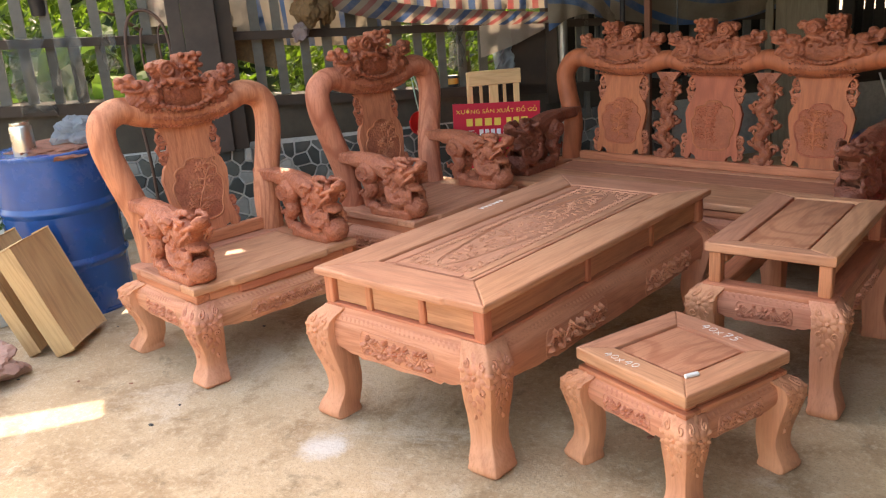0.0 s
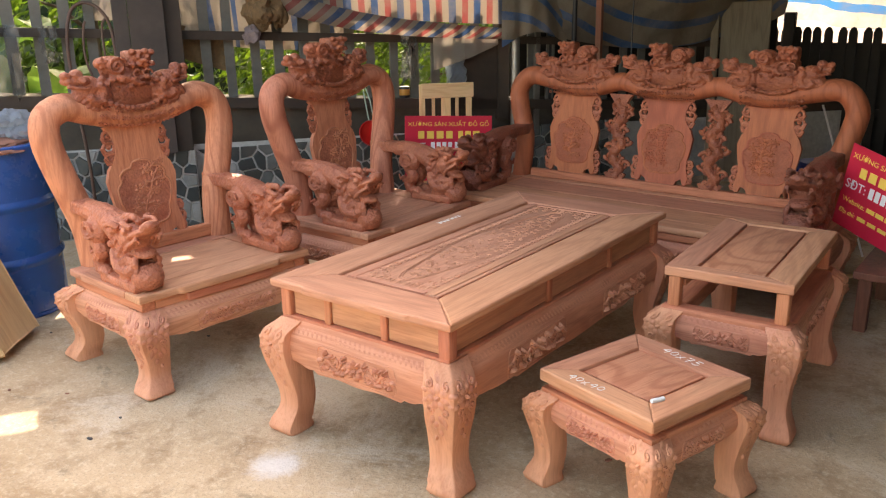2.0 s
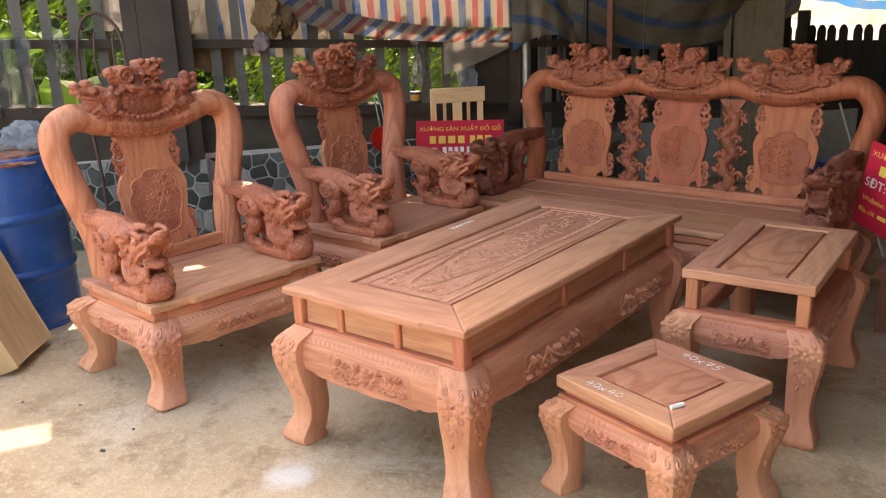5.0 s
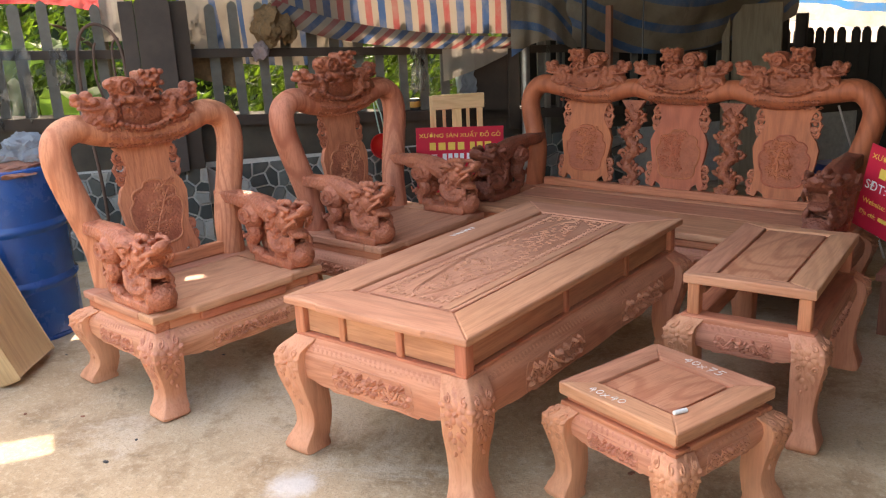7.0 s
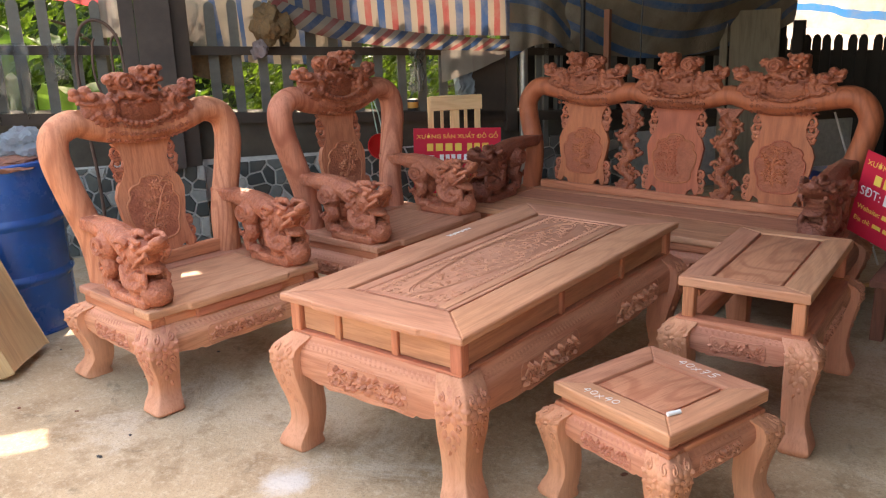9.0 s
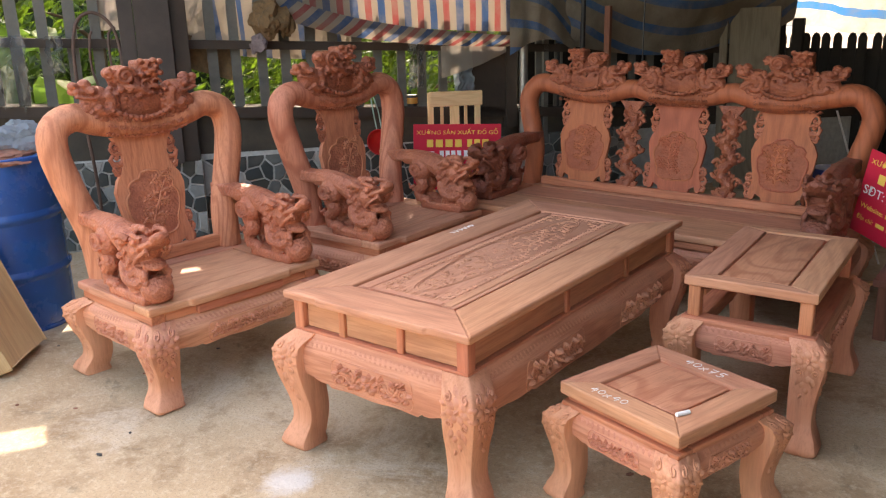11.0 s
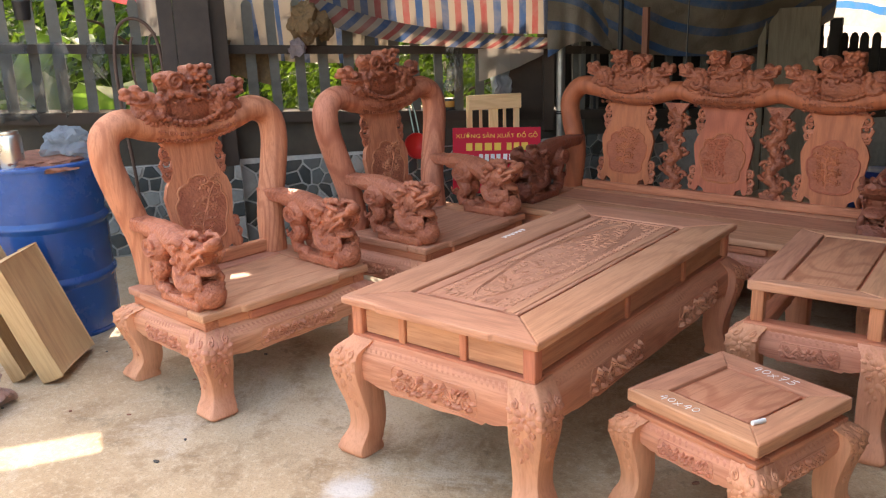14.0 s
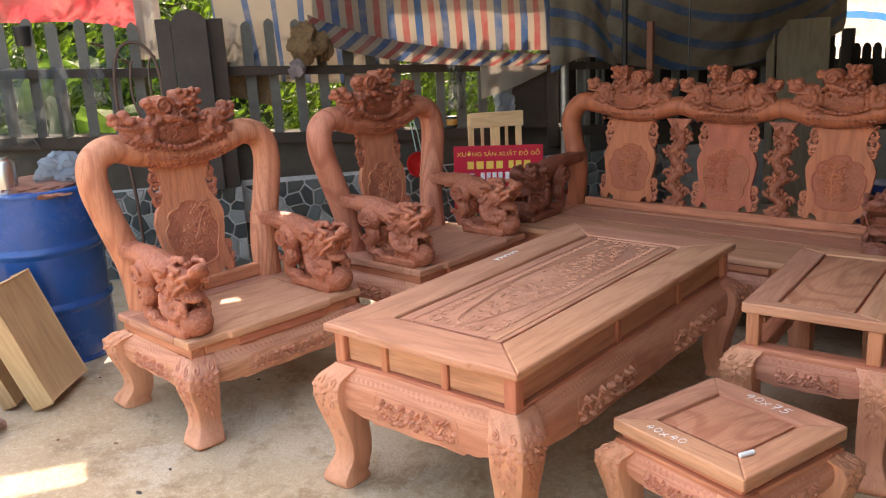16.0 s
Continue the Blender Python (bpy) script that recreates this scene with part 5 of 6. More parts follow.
def bench():
    t = thing("carved_bench", pose(-0.475, 2.33, 0, 0, 0, -91), "long red hardwood bench with three carved back boards and lion armrests", "bench")
    # local: +x is the front, y runs along the bench
    w, d, zt = 0.70, 2.00, 0.407
    seat(t, w, d, zt, 2)
    under_frame(t, w + 0.086, d + 0.086, w - 0.026, d - 0.026, zt - 0.072, 0.060, 0.040, 0.122, 90, lobes=0.022, bare=(2,))

    def lean(z):
        return -0.32 - 0.10 * (z - 0.40)
    half = [(0.925, 0.400), (0.915, 0.63), (0.965, 0.82), (0.975, 0.93), (0.905, 1.012), (0.78, 1.005), (0.575, 0.965), (0.43, 0.972), (0.287, 1.005), (0.15, 0.975), (0, 0.965)]
    pts = half + [(-y, z) for y, z in reversed(half[:-1])]
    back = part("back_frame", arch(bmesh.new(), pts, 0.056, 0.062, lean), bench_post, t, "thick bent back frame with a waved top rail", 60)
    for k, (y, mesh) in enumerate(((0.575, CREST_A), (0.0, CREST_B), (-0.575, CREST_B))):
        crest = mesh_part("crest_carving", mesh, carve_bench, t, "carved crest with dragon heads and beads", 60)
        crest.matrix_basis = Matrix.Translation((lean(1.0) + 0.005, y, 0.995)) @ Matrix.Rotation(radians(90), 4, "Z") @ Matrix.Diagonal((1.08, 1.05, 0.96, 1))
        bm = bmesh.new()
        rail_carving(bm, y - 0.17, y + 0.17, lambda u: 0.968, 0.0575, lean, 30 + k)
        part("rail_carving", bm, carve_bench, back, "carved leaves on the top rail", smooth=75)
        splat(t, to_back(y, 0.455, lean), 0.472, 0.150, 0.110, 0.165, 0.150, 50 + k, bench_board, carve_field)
    for s in (-1, 1):
        y = s * 0.285
        col = bmesh.new()
        m = to_back(y, 0.452, lean)
        core = spline([(0.028 * math.sin(k * 1.9), 0, 0.01 + 0.048 * k) for k in range(10)], 3)
        sweep(col, [m @ p for p in core], [0.030 + 0.007 * math.cos(i * 2.1) for i in range(len(core))], 8, None, 1.0)
        for k in range(9):
            z = 0.03 + 0.048 * k
            wv = 0.028 * math.sin(k * 1.9)
            for q in (-1, 1):
                sp = spiral(wv + q * 0.030, z, 0.030, 1.2, 0 if q > 0 else math.pi, q * (1 if k % 2 else -1), 12)
                sweep(col, [m @ Vector((u, 0, v)) for u, v in sp], [0.0125 - 0.0004 * i for i in range(13)], 6)
            ball(col, m @ Vector((wv, 0, z + 0.02)), 0.019, 1, (1.2, 0.8, 1.2))
        slab(col, [(-0.06, -0.015), (0.06, -0.015), (0.05, 0.025), (0.028, 0.035), (-0.028, 0.035), (-0.05, 0.025)], 0.03, lambda u, v, k: m @ Vector((u, 0.015 - k, v)))
        slab(col, [(-0.03, 0.42), (0.03, 0.42), (0.055, 0.46), (0.075, 0.485), (-0.075, 0.485), (-0.055, 0.46)], 0.03, lambda u, v, k: m @ Vector((u, 0.015 - k, v)))
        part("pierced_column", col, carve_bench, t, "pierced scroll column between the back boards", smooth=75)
    part("lower_rail", boxed(lean(0.43) - 0.02, lean(0.43) + 0.024, -0.85, 0.85, zt, zt + 0.048, 0.008), wood_y, t)
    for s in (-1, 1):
        # bench arms stand in shade; that shade is in their colour
        arm = mesh_part("lion_armrest", SHADED_LION, carve_dark_shade, t, "carved guardian lion armrest with a ball, shade put into its colour", 60)
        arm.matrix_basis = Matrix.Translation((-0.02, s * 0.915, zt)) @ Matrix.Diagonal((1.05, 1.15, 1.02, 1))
    return t


bench()

# ---- tarpaulins ----


def sheet(name, fn, nu, nv, mat, uvfn, label, category="tarpaulin", parent=None):
    """A draped cloth: fn(a, b) gives places, uvfn(a, b) the print's coordinates, a and b from 0 to 1."""
    verts = [fn(i / nu, j / nv) for j in range(nv + 1) for i in range(nu + 1)]
    faces = [(j * (nu + 1) + i, j * (nu + 1) + i + 1, (j + 1) * (nu + 1) + i + 1, (j + 1) * (nu + 1) + i) for j in range(nv) for i in range(nu)]
    me = bpy.data.meshes.new(name)
    me.from_pydata([tuple(v) for v in verts], [], faces)
    uv = me.uv_layers.new(name="UVMap")
    for poly in me.polygons:
        for li in poly.loop_indices:
            k = me.loops[li].vertex_index
            uv.data[li].uv = uvfn((k % (nu + 1)) / nu, (k // (nu + 1)) / nv)
    ob = mesh_part(name, me, mat, parent, "", 80)
    if parent is None:
        tagged(ob, label, category)
    return ob


def ripple(x, z, amp, seed=0.0):
    return amp * (noise.noise(Vector((x * 2.3 + seed, z * 1.1, seed))) + 0.5 * noise.noise(Vector((x * 6.1, z * 3.7 + seed, 2.0 + seed))))


# behind the pickets
def tarp_a(a, b):
    s = 0.0 + 1.15 * a
    lo = 1.22 - 0.10 * a
    z = lo + (2.05 - lo) * b
    return fence_at(s + 0.05 * (1 - b) * math.sin(a * 9), z, -0.13 + ripple(s, z, 0.045, 3))


sheet("striped_tarpaulin", tarp_a, 60, 40, tarp_bl, lambda a, b: (a * 1.15 / 0.20 + 0.25 * b, b), "cream tarpaulin with blue stripes hung behind the fence")


def brown_rag(a, b):
    s = 0.05 + 0.30 * a
    z = 1.02 + 0.10 * (1 - a) + 0.22 * b
    return fence_at(s, z, -0.12 + ripple(s * 3, z * 3, 0.05, 71))


sheet("brown_cloth", brown_rag, 16, 14, burlap, lambda a, b: (a, b), "bunched brown cloth stuffed behind the pickets", "cloth")


# over the front of the fence, with its lower edge folded up
def tarp_edge(a):
    return 1.46 - 0.62 * a * math.exp(-1.6 * a) - 0.145 * a


def tarp_b(a, b):
    s = 0.60 + 1.68 * a
    lo = tarp_edge(a) + 0.10
    z = lo + (2.05 - lo) * b
    return fence_at(s, z, 0.10 + ripple(s, z, 0.05, 8) + 0.05 * b)


sheet("striped_tarpaulin", tarp_b, 80, 36, tarp_rb, lambda a, b: (a * 1.68 / 0.185 + 0.2 * b + 0.3, b), "red, blue and cream striped tarpaulin draped over the fence")


def tarp_fold(a, b):
    s = 0.56 + 1.74 * a
    lo = tarp_edge(a) - 0.005
    z = lo + 0.15 * (1 - 0.5 * a) * b
    return fence_at(s, z, 0.135 + 0.03 * math.sin(math.pi * b) + ripple(s, z * 3, 0.03, 21))


sheet("tarpaulin_hem", tarp_fold, 80, 8, tarp_rb, lambda a, b: (a * 1.74 / 0.185 - 0.7 * b, b), "rolled striped hem of the draped tarpaulin")


def pale_cloth(a, b):
    s = 1.72 + 0.50 * a
    z = 0.99 + 0.06 * a * a + 0.22 * b - 0.10 * a * (1 - b) * -1.0
    return fence_at(s, z, 0.105 + ripple(s * 2, z * 2, 0.03, 14))


sheet("pale_cloth", pale_cloth, 24, 16, tarp_pale, lambda a, b: (a, b), "dusty pale cloth hanging below the striped hem", "cloth")


def tarp_corner(a, b):
    s = 2.22 + 0.55 * a
    lo = 1.13 + 0.10 * math.sin(a * 3.1)
    z = lo + (2.7 - lo) * b
    return fence_at(s, z, 0.16 - 0.05 * a + ripple(s * 1.5, z, 0.09, 31))


sheet("grey_tarpaulin", tarp_corner, 30, 30, tarp_gr, lambda a, b: (8.0 * b + 1.6 * a, a), "dirty cream tarpaulin with blue lines, colour darkened for shade, gathered at the corner")


# long sagging sheet behind the bench
def tarp_back(a, b):
    s = 2.62 + 2.2 * a
    sag = 0.16 * math.sin(math.pi * a)
    lo = 1.20 - sag * 1.1 + 0.10 * a
    z = lo + (2.72 - lo) * b
    return fence_at(s, z, 0.06 + 0.28 * math.sin(math.pi * b) * math.sin(math.pi * a) + ripple(s, z * 2.5, 0.07, 40))


sheet("grey_tarpaulin", tarp_back, 70, 40, tarp_gr, lambda a, b: (8.5 * b + 1.1 * math.sin(math.pi * a) + 0.3 * a, a), "sagging dirty cream tarpaulin with blue lines, colour darkened for shade, behind the bench")
# near-black sheet added where there is only the dark interior
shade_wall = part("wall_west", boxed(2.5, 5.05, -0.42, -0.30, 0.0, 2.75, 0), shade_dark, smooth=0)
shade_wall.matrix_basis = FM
tagged(shade_wall, "added near-black sheet standing in for shade behind the sagging tarpaulin", "wall", kind="structure")


def tarp_bright(a, b):
    x = -1.25 + 1.95 * a
    lo = 1.20 - 0.12 * a
    z = lo + (2.0 - lo) * b
    return Vector((x, 7.45 + 0.1 * math.sin(a * 6), z + ripple(x, z, 0.06, 50)))


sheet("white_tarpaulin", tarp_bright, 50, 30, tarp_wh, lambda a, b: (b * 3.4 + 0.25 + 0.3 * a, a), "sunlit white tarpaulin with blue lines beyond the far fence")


def tarp_r(a, b):
    s = -1.55 + 1.16 * a
    lo = 1.70 - 0.145 * a - 0.02 * math.sin(a * 7)
    z = lo + (2.05 - lo) * b
    return fence_at(s, z, -0.25 + ripple(s, z, 0.06, 60))


sheet("red_tarpaulin", tarp_r, 30, 20, tarp_red, lambda a, b: (a, b), "faded red tarpaulin above the picket fence")


def tarp_pink(a, b):
    s = -0.47 + 0.15 * a
    z = 1.38 + 0.66 * b
    return fence_at(s, z, -0.08 + ripple(s * 3, z, 0.04, 66))


sheet("pale_cloth", tarp_pink, 10, 30, tarp_pale, lambda a, b: (a * 2, b), "pale twisted cloth strip hanging beside the fence post", "cloth")

# ---- at the fence ----


def crumple(c, size, seed, mat, name, label, category, stretch=(1, 1, 1), sub=4, rough=0.5, parent=None):
    bm = bmesh.new()
    bmesh.ops.create_icosphere(bm, subdivisions=sub, radius=1.0)
    for v in bm.verts:
        p = v.co.normalized()
        k = 1 + rough * (noise.noise(p * 1.6 + Vector((seed, 0, 0))) + 0.6 * abs(noise.noise(p * 4.1 + Vector((0, seed, 0)))) + 0.3 * abs(noise.noise(p * 9 + Vector((0, 0, seed)))))
        v.co = Vector((p.x * stretch[0], p.y * stretch[1], p.z * stretch[2])) * size * k
    ob = part(name, bm, mat, parent, "", 25)
    ob.matrix_basis = Matrix.Translation(c)
    if parent is None:
        tagged(ob, label, category)
    return ob


crumple(fence_at(0.555, 1.435, 0.10), 0.115, 5, burlap, "burlap_sack", "brown burlap sack hung over the fence top", "sack", (1.0, 0.75, 1.0), 4, 0.45)
crumple(fence_at(0.66, 1.40, 0.12), 0.06, 9, burlap, "burlap_flap", "loose burlap flap on the fence rail", "sack", (0.8, 0.6, 1.4), 3, 0.5)
crumple(fence_at(0.47, 1.27, 0.09), 0.055, 15, cloth_mauve, "rag", "faded mauve rag knotted on the fence rail", "rag", (1.0, 0.7, 1.0), 3, 0.6)


def film_strip(name, s0, s1, z0, z1, seed, mat, label):
    def fn(a, b):
        s = s0 + (s1 - s0) * a + 0.04 * noise.noise(Vector((b * 4, seed, a * 3)))
        z = z0 + (z1 - z0) * b + 0.05 * (1 - b) * noise.noise(Vector((a * 5, seed * 2, 0)))
        return fence_at(s, z, 0.045 + 0.035 * noise.noise(Vector((a * 6, b * 2.0, seed))) + 0.03 * math.sin(math.pi * b))
    sheet(name, fn, 26, 30, mat, lambda a, b: (a, b), label, "plastic film")


film_strip("plastic_film", -1.32, -1.10, 0.92, 1.38, 3, bag_grey, "torn grey plastic film hung on the fence rail")
film_strip("plastic_film", -1.06, -0.90, 0.95, 1.37, 4, bag_grey, "torn greyish plastic bag hung on the fence rail")
film_strip("plastic_film", -0.78, -0.69, 1.14, 1.36, 5, bag_grey, "small torn plastic strip tied to the fence rail")
film_strip("plastic_film", 1.50, 1.60, 0.93, 1.24, 6, bag_grey, "clear plastic strip hanging from the fence rail")
film_strip("plastic_film", 1.83, 1.98, 0.82, 1.05, 7, bag_blue, "crumpled pale plastic bag below the cloth")

hose = thing("rubber_hose", Matrix(), "brown rubber hose looped over the fence", "hose")
bm = bmesh.new()
sweep(bm, spline([fence_at(s, z, o) for s, z, o in ((-0.60, 0.05, 0.12), (-0.60, 0.5, 0.12), (-0.63, 0.95, 0.10), (-0.635, 1.25, 0.07), (-0.60, 1.43, 0.04), (-0.52, 1.49, 0.03), (-0.43, 1.45, 0.04), (-0.375, 1.33, 0.06), (-0.365, 1.1, 0.10), (-0.37, 0.8, 0.11))], 6), 0.011, 8)
part("loop", bm, rust, hose, smooth=50)
bm = bmesh.new()
sweep(bm, spline([fence_at(s, z, o) for s, z, o in ((-0.47, 0.9, 0.10), (-0.54, 1.15, 0.08), (-0.535, 1.33, 0.06), (-0.52, 1.38, 0.05))], 5), 0.008, 8)
sweep(bm, spline([fence_at(s, z, o) for s, z, o in ((-0.42, 0.95, 0.10), (-0.43, 1.25, 0.07), (-0.42, 1.37, 0.05), (-0.38, 1.40, 0.05))], 5), 0.008, 8)
part("inner_loop", bm, rust, hose, smooth=50)

cup = thing("tin_can", FM @ pose(1.545, -0.05, sill_z(1.545)), "small yellow and black tin standing on the fence sill", "tin")
part("body", lathe(bmesh.new(), [(0.001, 0), (0.040, 0), (0.042, 0.01), (0.042, 0.075), (0.040, 0.08), (0.001, 0.08)], 20), black_plastic, cup, smooth=50)
part("label_band", lathe(bmesh.new(), [(0.0425, 0.02), (0.0435, 0.022), (0.0435, 0.060), (0.0425, 0.062)], 20), plain("ochre_label", (0.50, 0.24, 0.05), 0.5), cup, "ochre label", smooth=50)

# red plastic basin hung on the wall by a cord
lamp = thing("red_basin", FM @ pose(1.245, 0.06, 0.555) @ Matrix.Diagonal((1.2, 1.2, 1.2, 1)), "round red plastic bowl hung on the wall by a cord", "bowl")
part("bowl", lathe(bmesh.new(), [(0.001, 0.0), (0.04, 0.004), (0.068, 0.035), (0.073, 0.06), (0.077, 0.062), (0.074, 0.068), (0.064, 0.05), (0.001, 0.03)], 28, pose(0, 0, 0, -70, 0, 0)), lantern_red, lamp, smooth=50)
bm = bmesh.new()
sweep(bm, [(0.0, 0.02, 0.06), (-0.02, 0.01, 0.20), (-0.035, 0.0, 0.33)], 0.004, 6)
sweep(bm, [(0.03, 0.02, 0.06), (0.01, 0.01, 0.20), (-0.03, 0.0, 0.33)], 0.004, 6)
part("cord", bm, cord_green, lamp, "pale green cord", smooth=50)

# ---- drum corner ----
drum = thing("oil_drum", pose(-2.885, 0.085, 0), "blue enamelled steel oil drum standing by the fence", "drum")
part("body", lathe(bmesh.new(), [(0.001, 0.0), (0.283, 0.0), (0.284, 0.01), (0.284, 0.842), (0.276, 0.842), (0.274, 0.80), (0.001, 0.80)], 64), drum_blue, drum, smooth=35)
for z in (0.285, 0.565):
    part("hoop", lathe(bmesh.new(), [(0.283, z - 0.030), (0.287, z - 0.018), (0.296, z - 0.006), (0.296, z + 0.006), (0.287, z + 0.018), (0.283, z + 0.030)], 64), drum_blue, drum, "pressed rolling hoop", smooth=50)
for z in (0.0, 0.828):
    part("rim", lathe(bmesh.new(), [(0.280, z), (0.290, z + 0.002), (0.292, z + 0.011), (0.290, z + 0.020), (0.280, z + 0.022)], 64), drum_blue, drum, "rolled steel rim", smooth=50)
crumple((-2.86, 0.10, 0.835), 0.165, 2, soil_red, "wood_debris", "heap of red-brown wood scraps on the drum lid", "debris", (1.35, 1.35, 0.28), 4, 0.4)
crumple((-2.78, 0.20, 0.92), 0.075, 6, bag_blue, "plastic_bag", "crumpled pale blue plastic bag on the drum", "bag", (1.3, 1.2, 0.85), 4, 0.7)
flask = thing("steel_flask", pose(-2.80, -0.065, 0.835, 0, -2, 0), "dented brushed steel canister standing on the drum", "canister")
part("body", lathe(bmesh.new(), [(0.001, 0), (0.052, 0), (0.054, 0.006), (0.054, 0.150), (0.050, 0.160), (0.001, 0.160)], 32), steel, flask, smooth=50)
part("lid", lathe(bmesh.new(), [(0.001, 0.160), (0.046, 0.160), (0.048, 0.166), (0.046, 0.176), (0.001, 0.178)], 32), steel, flask, smooth=50)
part("lip", boxed(-0.075, -0.040, -0.012, 0.012, 0.150, 0.166, 0.004), steel, flask)


def offcut(name, base_a, base_b, top_dir, length, thick, label):
    """A leaning thick board: its foot runs from base_a to base_b on the floor."""
    a, b = Vector(base_a), Vector(base_b)
    u = (b - a)
    w = u.length
    u.normalize()
    v = Vector(top_dir).normalized()
    n = u.cross(v).normalized()
    m = Matrix(((u.x, n.x, v.x, a.x), (u.y, n.y, v.y, a.y), (u.z, n.z, v.z, a.z), (0, 0, 0, 1)))
    bm = boxed(0, w, 0, thick, 0, length, 0.006, 2)
    bmesh.ops.subdivide_edges(bm, edges=bm.edges[:], cuts=2, use_grid_fill=True)
    for p in bm.verts:
        p.co += Vector((ripple(p.co.z * 4, p.co.y * 9, 0.004, 1), ripple(p.co.x * 5, p.co.z * 4, 0.004, 2), ripple(p.co.x * 9, p.co.y * 9, 0.008, 3)))
    ob = part(name, bm, block_z, smooth=30)
    ob.matrix_basis = m
    return tagged(ob, label, "wood block", "leaning timber offcuts")


offcut("timber_offcut", (-2.475, -0.070, 0.004), (-2.245, -0.350, 0.004), (-0.15, -0.10, 0.44), 0.53, -0.085, "thick pale timber offcut leaning against the drum")
offcut("timber_offcut", (-2.600, -0.14, 0.004), (-2.370, -0.42, 0.004), (-0.15, -0.10, 0.44), 0.54, -0.05, "second pale timber offcut leaning behind the first")
crumple((-2.26, -0.70, 0.075), 0.14, 11, sack_mat, "woven_sack", "crumpled shiny pinkish-brown sack on the floor", "sack", (1.0, 1.3, 0.55), 4, 0.5)

pot = thing("potted_plant", pose(-3.02, -0.30, 0.0), "pale clay pot with a spiky plant beside the drum", "plant")
part("stand", boxed(-0.13, 0.13, -0.13, 0.13, 0.0, 0.26, 0.01), mortar, pot, "grey concrete block")
part("pot", lathe(bmesh.new(), [(0.001, 0.26), (0.085, 0.26), (0.115, 0.40), (0.128, 0.405), (0.128, 0.432), (0.112, 0.432), (0.10, 0.40), (0.001, 0.40)], 28), terracotta, pot, smooth=50)
bm = bmesh.new()
rng = random.Random(9)
for k in range(46):
    a, l = rng.uniform(0, 6.28), rng.uniform(0.10, 0.20)
    d = Vector((math.cos(a), math.sin(a), 0))
    p = Vector((0, 0, 0.40)) + d * rng.uniform(0, 0.06)
    sweep(bm, [p, p + d * l * 0.35 + Vector((0, 0, l * 0.6)), p + d * l * 0.8 + Vector((0, 0, l * 0.75))], [0.010, 0.011, 0.002], 5, None, 0.5)
part("leaves", bm, leaf_green, pot, "spiky green leaves")

# ---- sign and pale chair beyond the armchairs ----
SIGN_A, SIGN_D = Vector((-2.1, 2.376, 0)), Vector((0.677, 0.736, 0))
SN = Vector((SIGN_D.y, -SIGN_D.x, 0))
SM = Matrix(((SIGN_D.x, -SN.x, 0, SIGN_A.x), (SIGN_D.y, -SN.y, 0, SIGN_A.y), (0, 0, 1, 0), (0, 0, 0, 1)))


def text_on(sign, text, x, z, size, mat, width=None, label=""):
    me = lettering(text, size, 0.0006, "CENTER", 0.0)
    xs = [v.co.x for v in me.vertices]
    k = (width / (max(xs) - min(xs))) if width and xs else 1.0
    me.transform(Matrix.Translation((x, -0.0022, z)) @ Matrix.Rotation(radians(90), 4, "X") @ Matrix.Diagonal((k, 1, 1, 1)))
    return mesh_part("lettering", me, mat, sign, label, 0)


def bar_on(sign, x0, x1, z, h, mat):
    part("printed_bar", boxed(x0, x1, -0.003, -0.0012, z - h / 2, z + h / 2, 0), mat, sign, smooth=0)


def red_sign(m, label, w, h):
    sign = thing("red_sign", m, label, "sign", "printed shop signs")
    part("panel", boxed(0, w, -0.001, 0.004, -h, 0, 0), sign_red, sign, smooth=0)
    text_on(sign, "XƯỞNG SẢN XUẤT ĐỒ GỖ", w * 0.50, -h * 0.155, h * 0.085, sign_yellow, w * 0.93)
    for x0, x1 in ((0.17, 0.255), (0.27, 0.365), (0.38, 0.475), (0.49, 0.58), (0.63, 0.70), (0.71, 0.79), (0.80, 0.89)):
        bar_on(sign, w * (x0 - 0.02), w * (x1 - 0.035), -h * 0.29, h * 0.115, sign_yellow)
    text_on(sign, "SĐT:", w * 0.145, -h * 0.515, h * 0.15, sign_white, w * 0.22)
    for k in range(10):
        x0 = 0.295 + 0.066 * k + (0.012 if k > 3 else 0) + (0.012 if k > 6 else 0)
        bar_on(sign, w * x0, w * (x0 + 0.046), -h * 0.465, h * 0.125, sign_white)
    text_on(sign, "Website:", w * 0.17, -h * 0.685, h * 0.085, sign_yellow, w * 0.25)
    text_on(sign, "Địa chỉ:", w * 0.13, -h * 0.83, h * 0.075, sign_yellow, w * 0.18)
    for k in range(6):
        bar_on(sign, w * (0.32 + 0.10 * k), w * (0.405 + 0.10 * k), -h * 0.66, h * 0.05, sign_yellow)
        bar_on(sign, w * (0.25 + 0.115 * k), w * (0.34 + 0.115 * k), -h * 0.805, h * 0.045, sign_yellow)
    return sign


red_sign(SM @ pose(0.0, 0.0, 0.757, -6, 2.4, 0), "red printed workshop sign leaning on a pale chair", 0.577, 0.42)
H2 = Vector((math.cos(radians(-34)), math.sin(radians(-34)), 0))
a2 = radians(11.5)
R2 = H2 * math.cos(a2) + Vector((0, 0, -math.sin(a2)))
D2 = -H2 * math.sin(a2) + Vector((0, 0, -math.cos(a2)))
N2 = R2.cross(-D2).normalized()
TL2 = Vector((0.565, 2.40, 0.813))
red_sign(Matrix(((R2.x, -N2.x, -D2.x, TL2.x), (R2.y, -N2.y, -D2.y, TL2.y), (R2.z, -N2.z, -D2.z, TL2.z), (0, 0, 0, 1))), "red printed workshop sign tilted against a stand in shade", 0.55, 0.40)

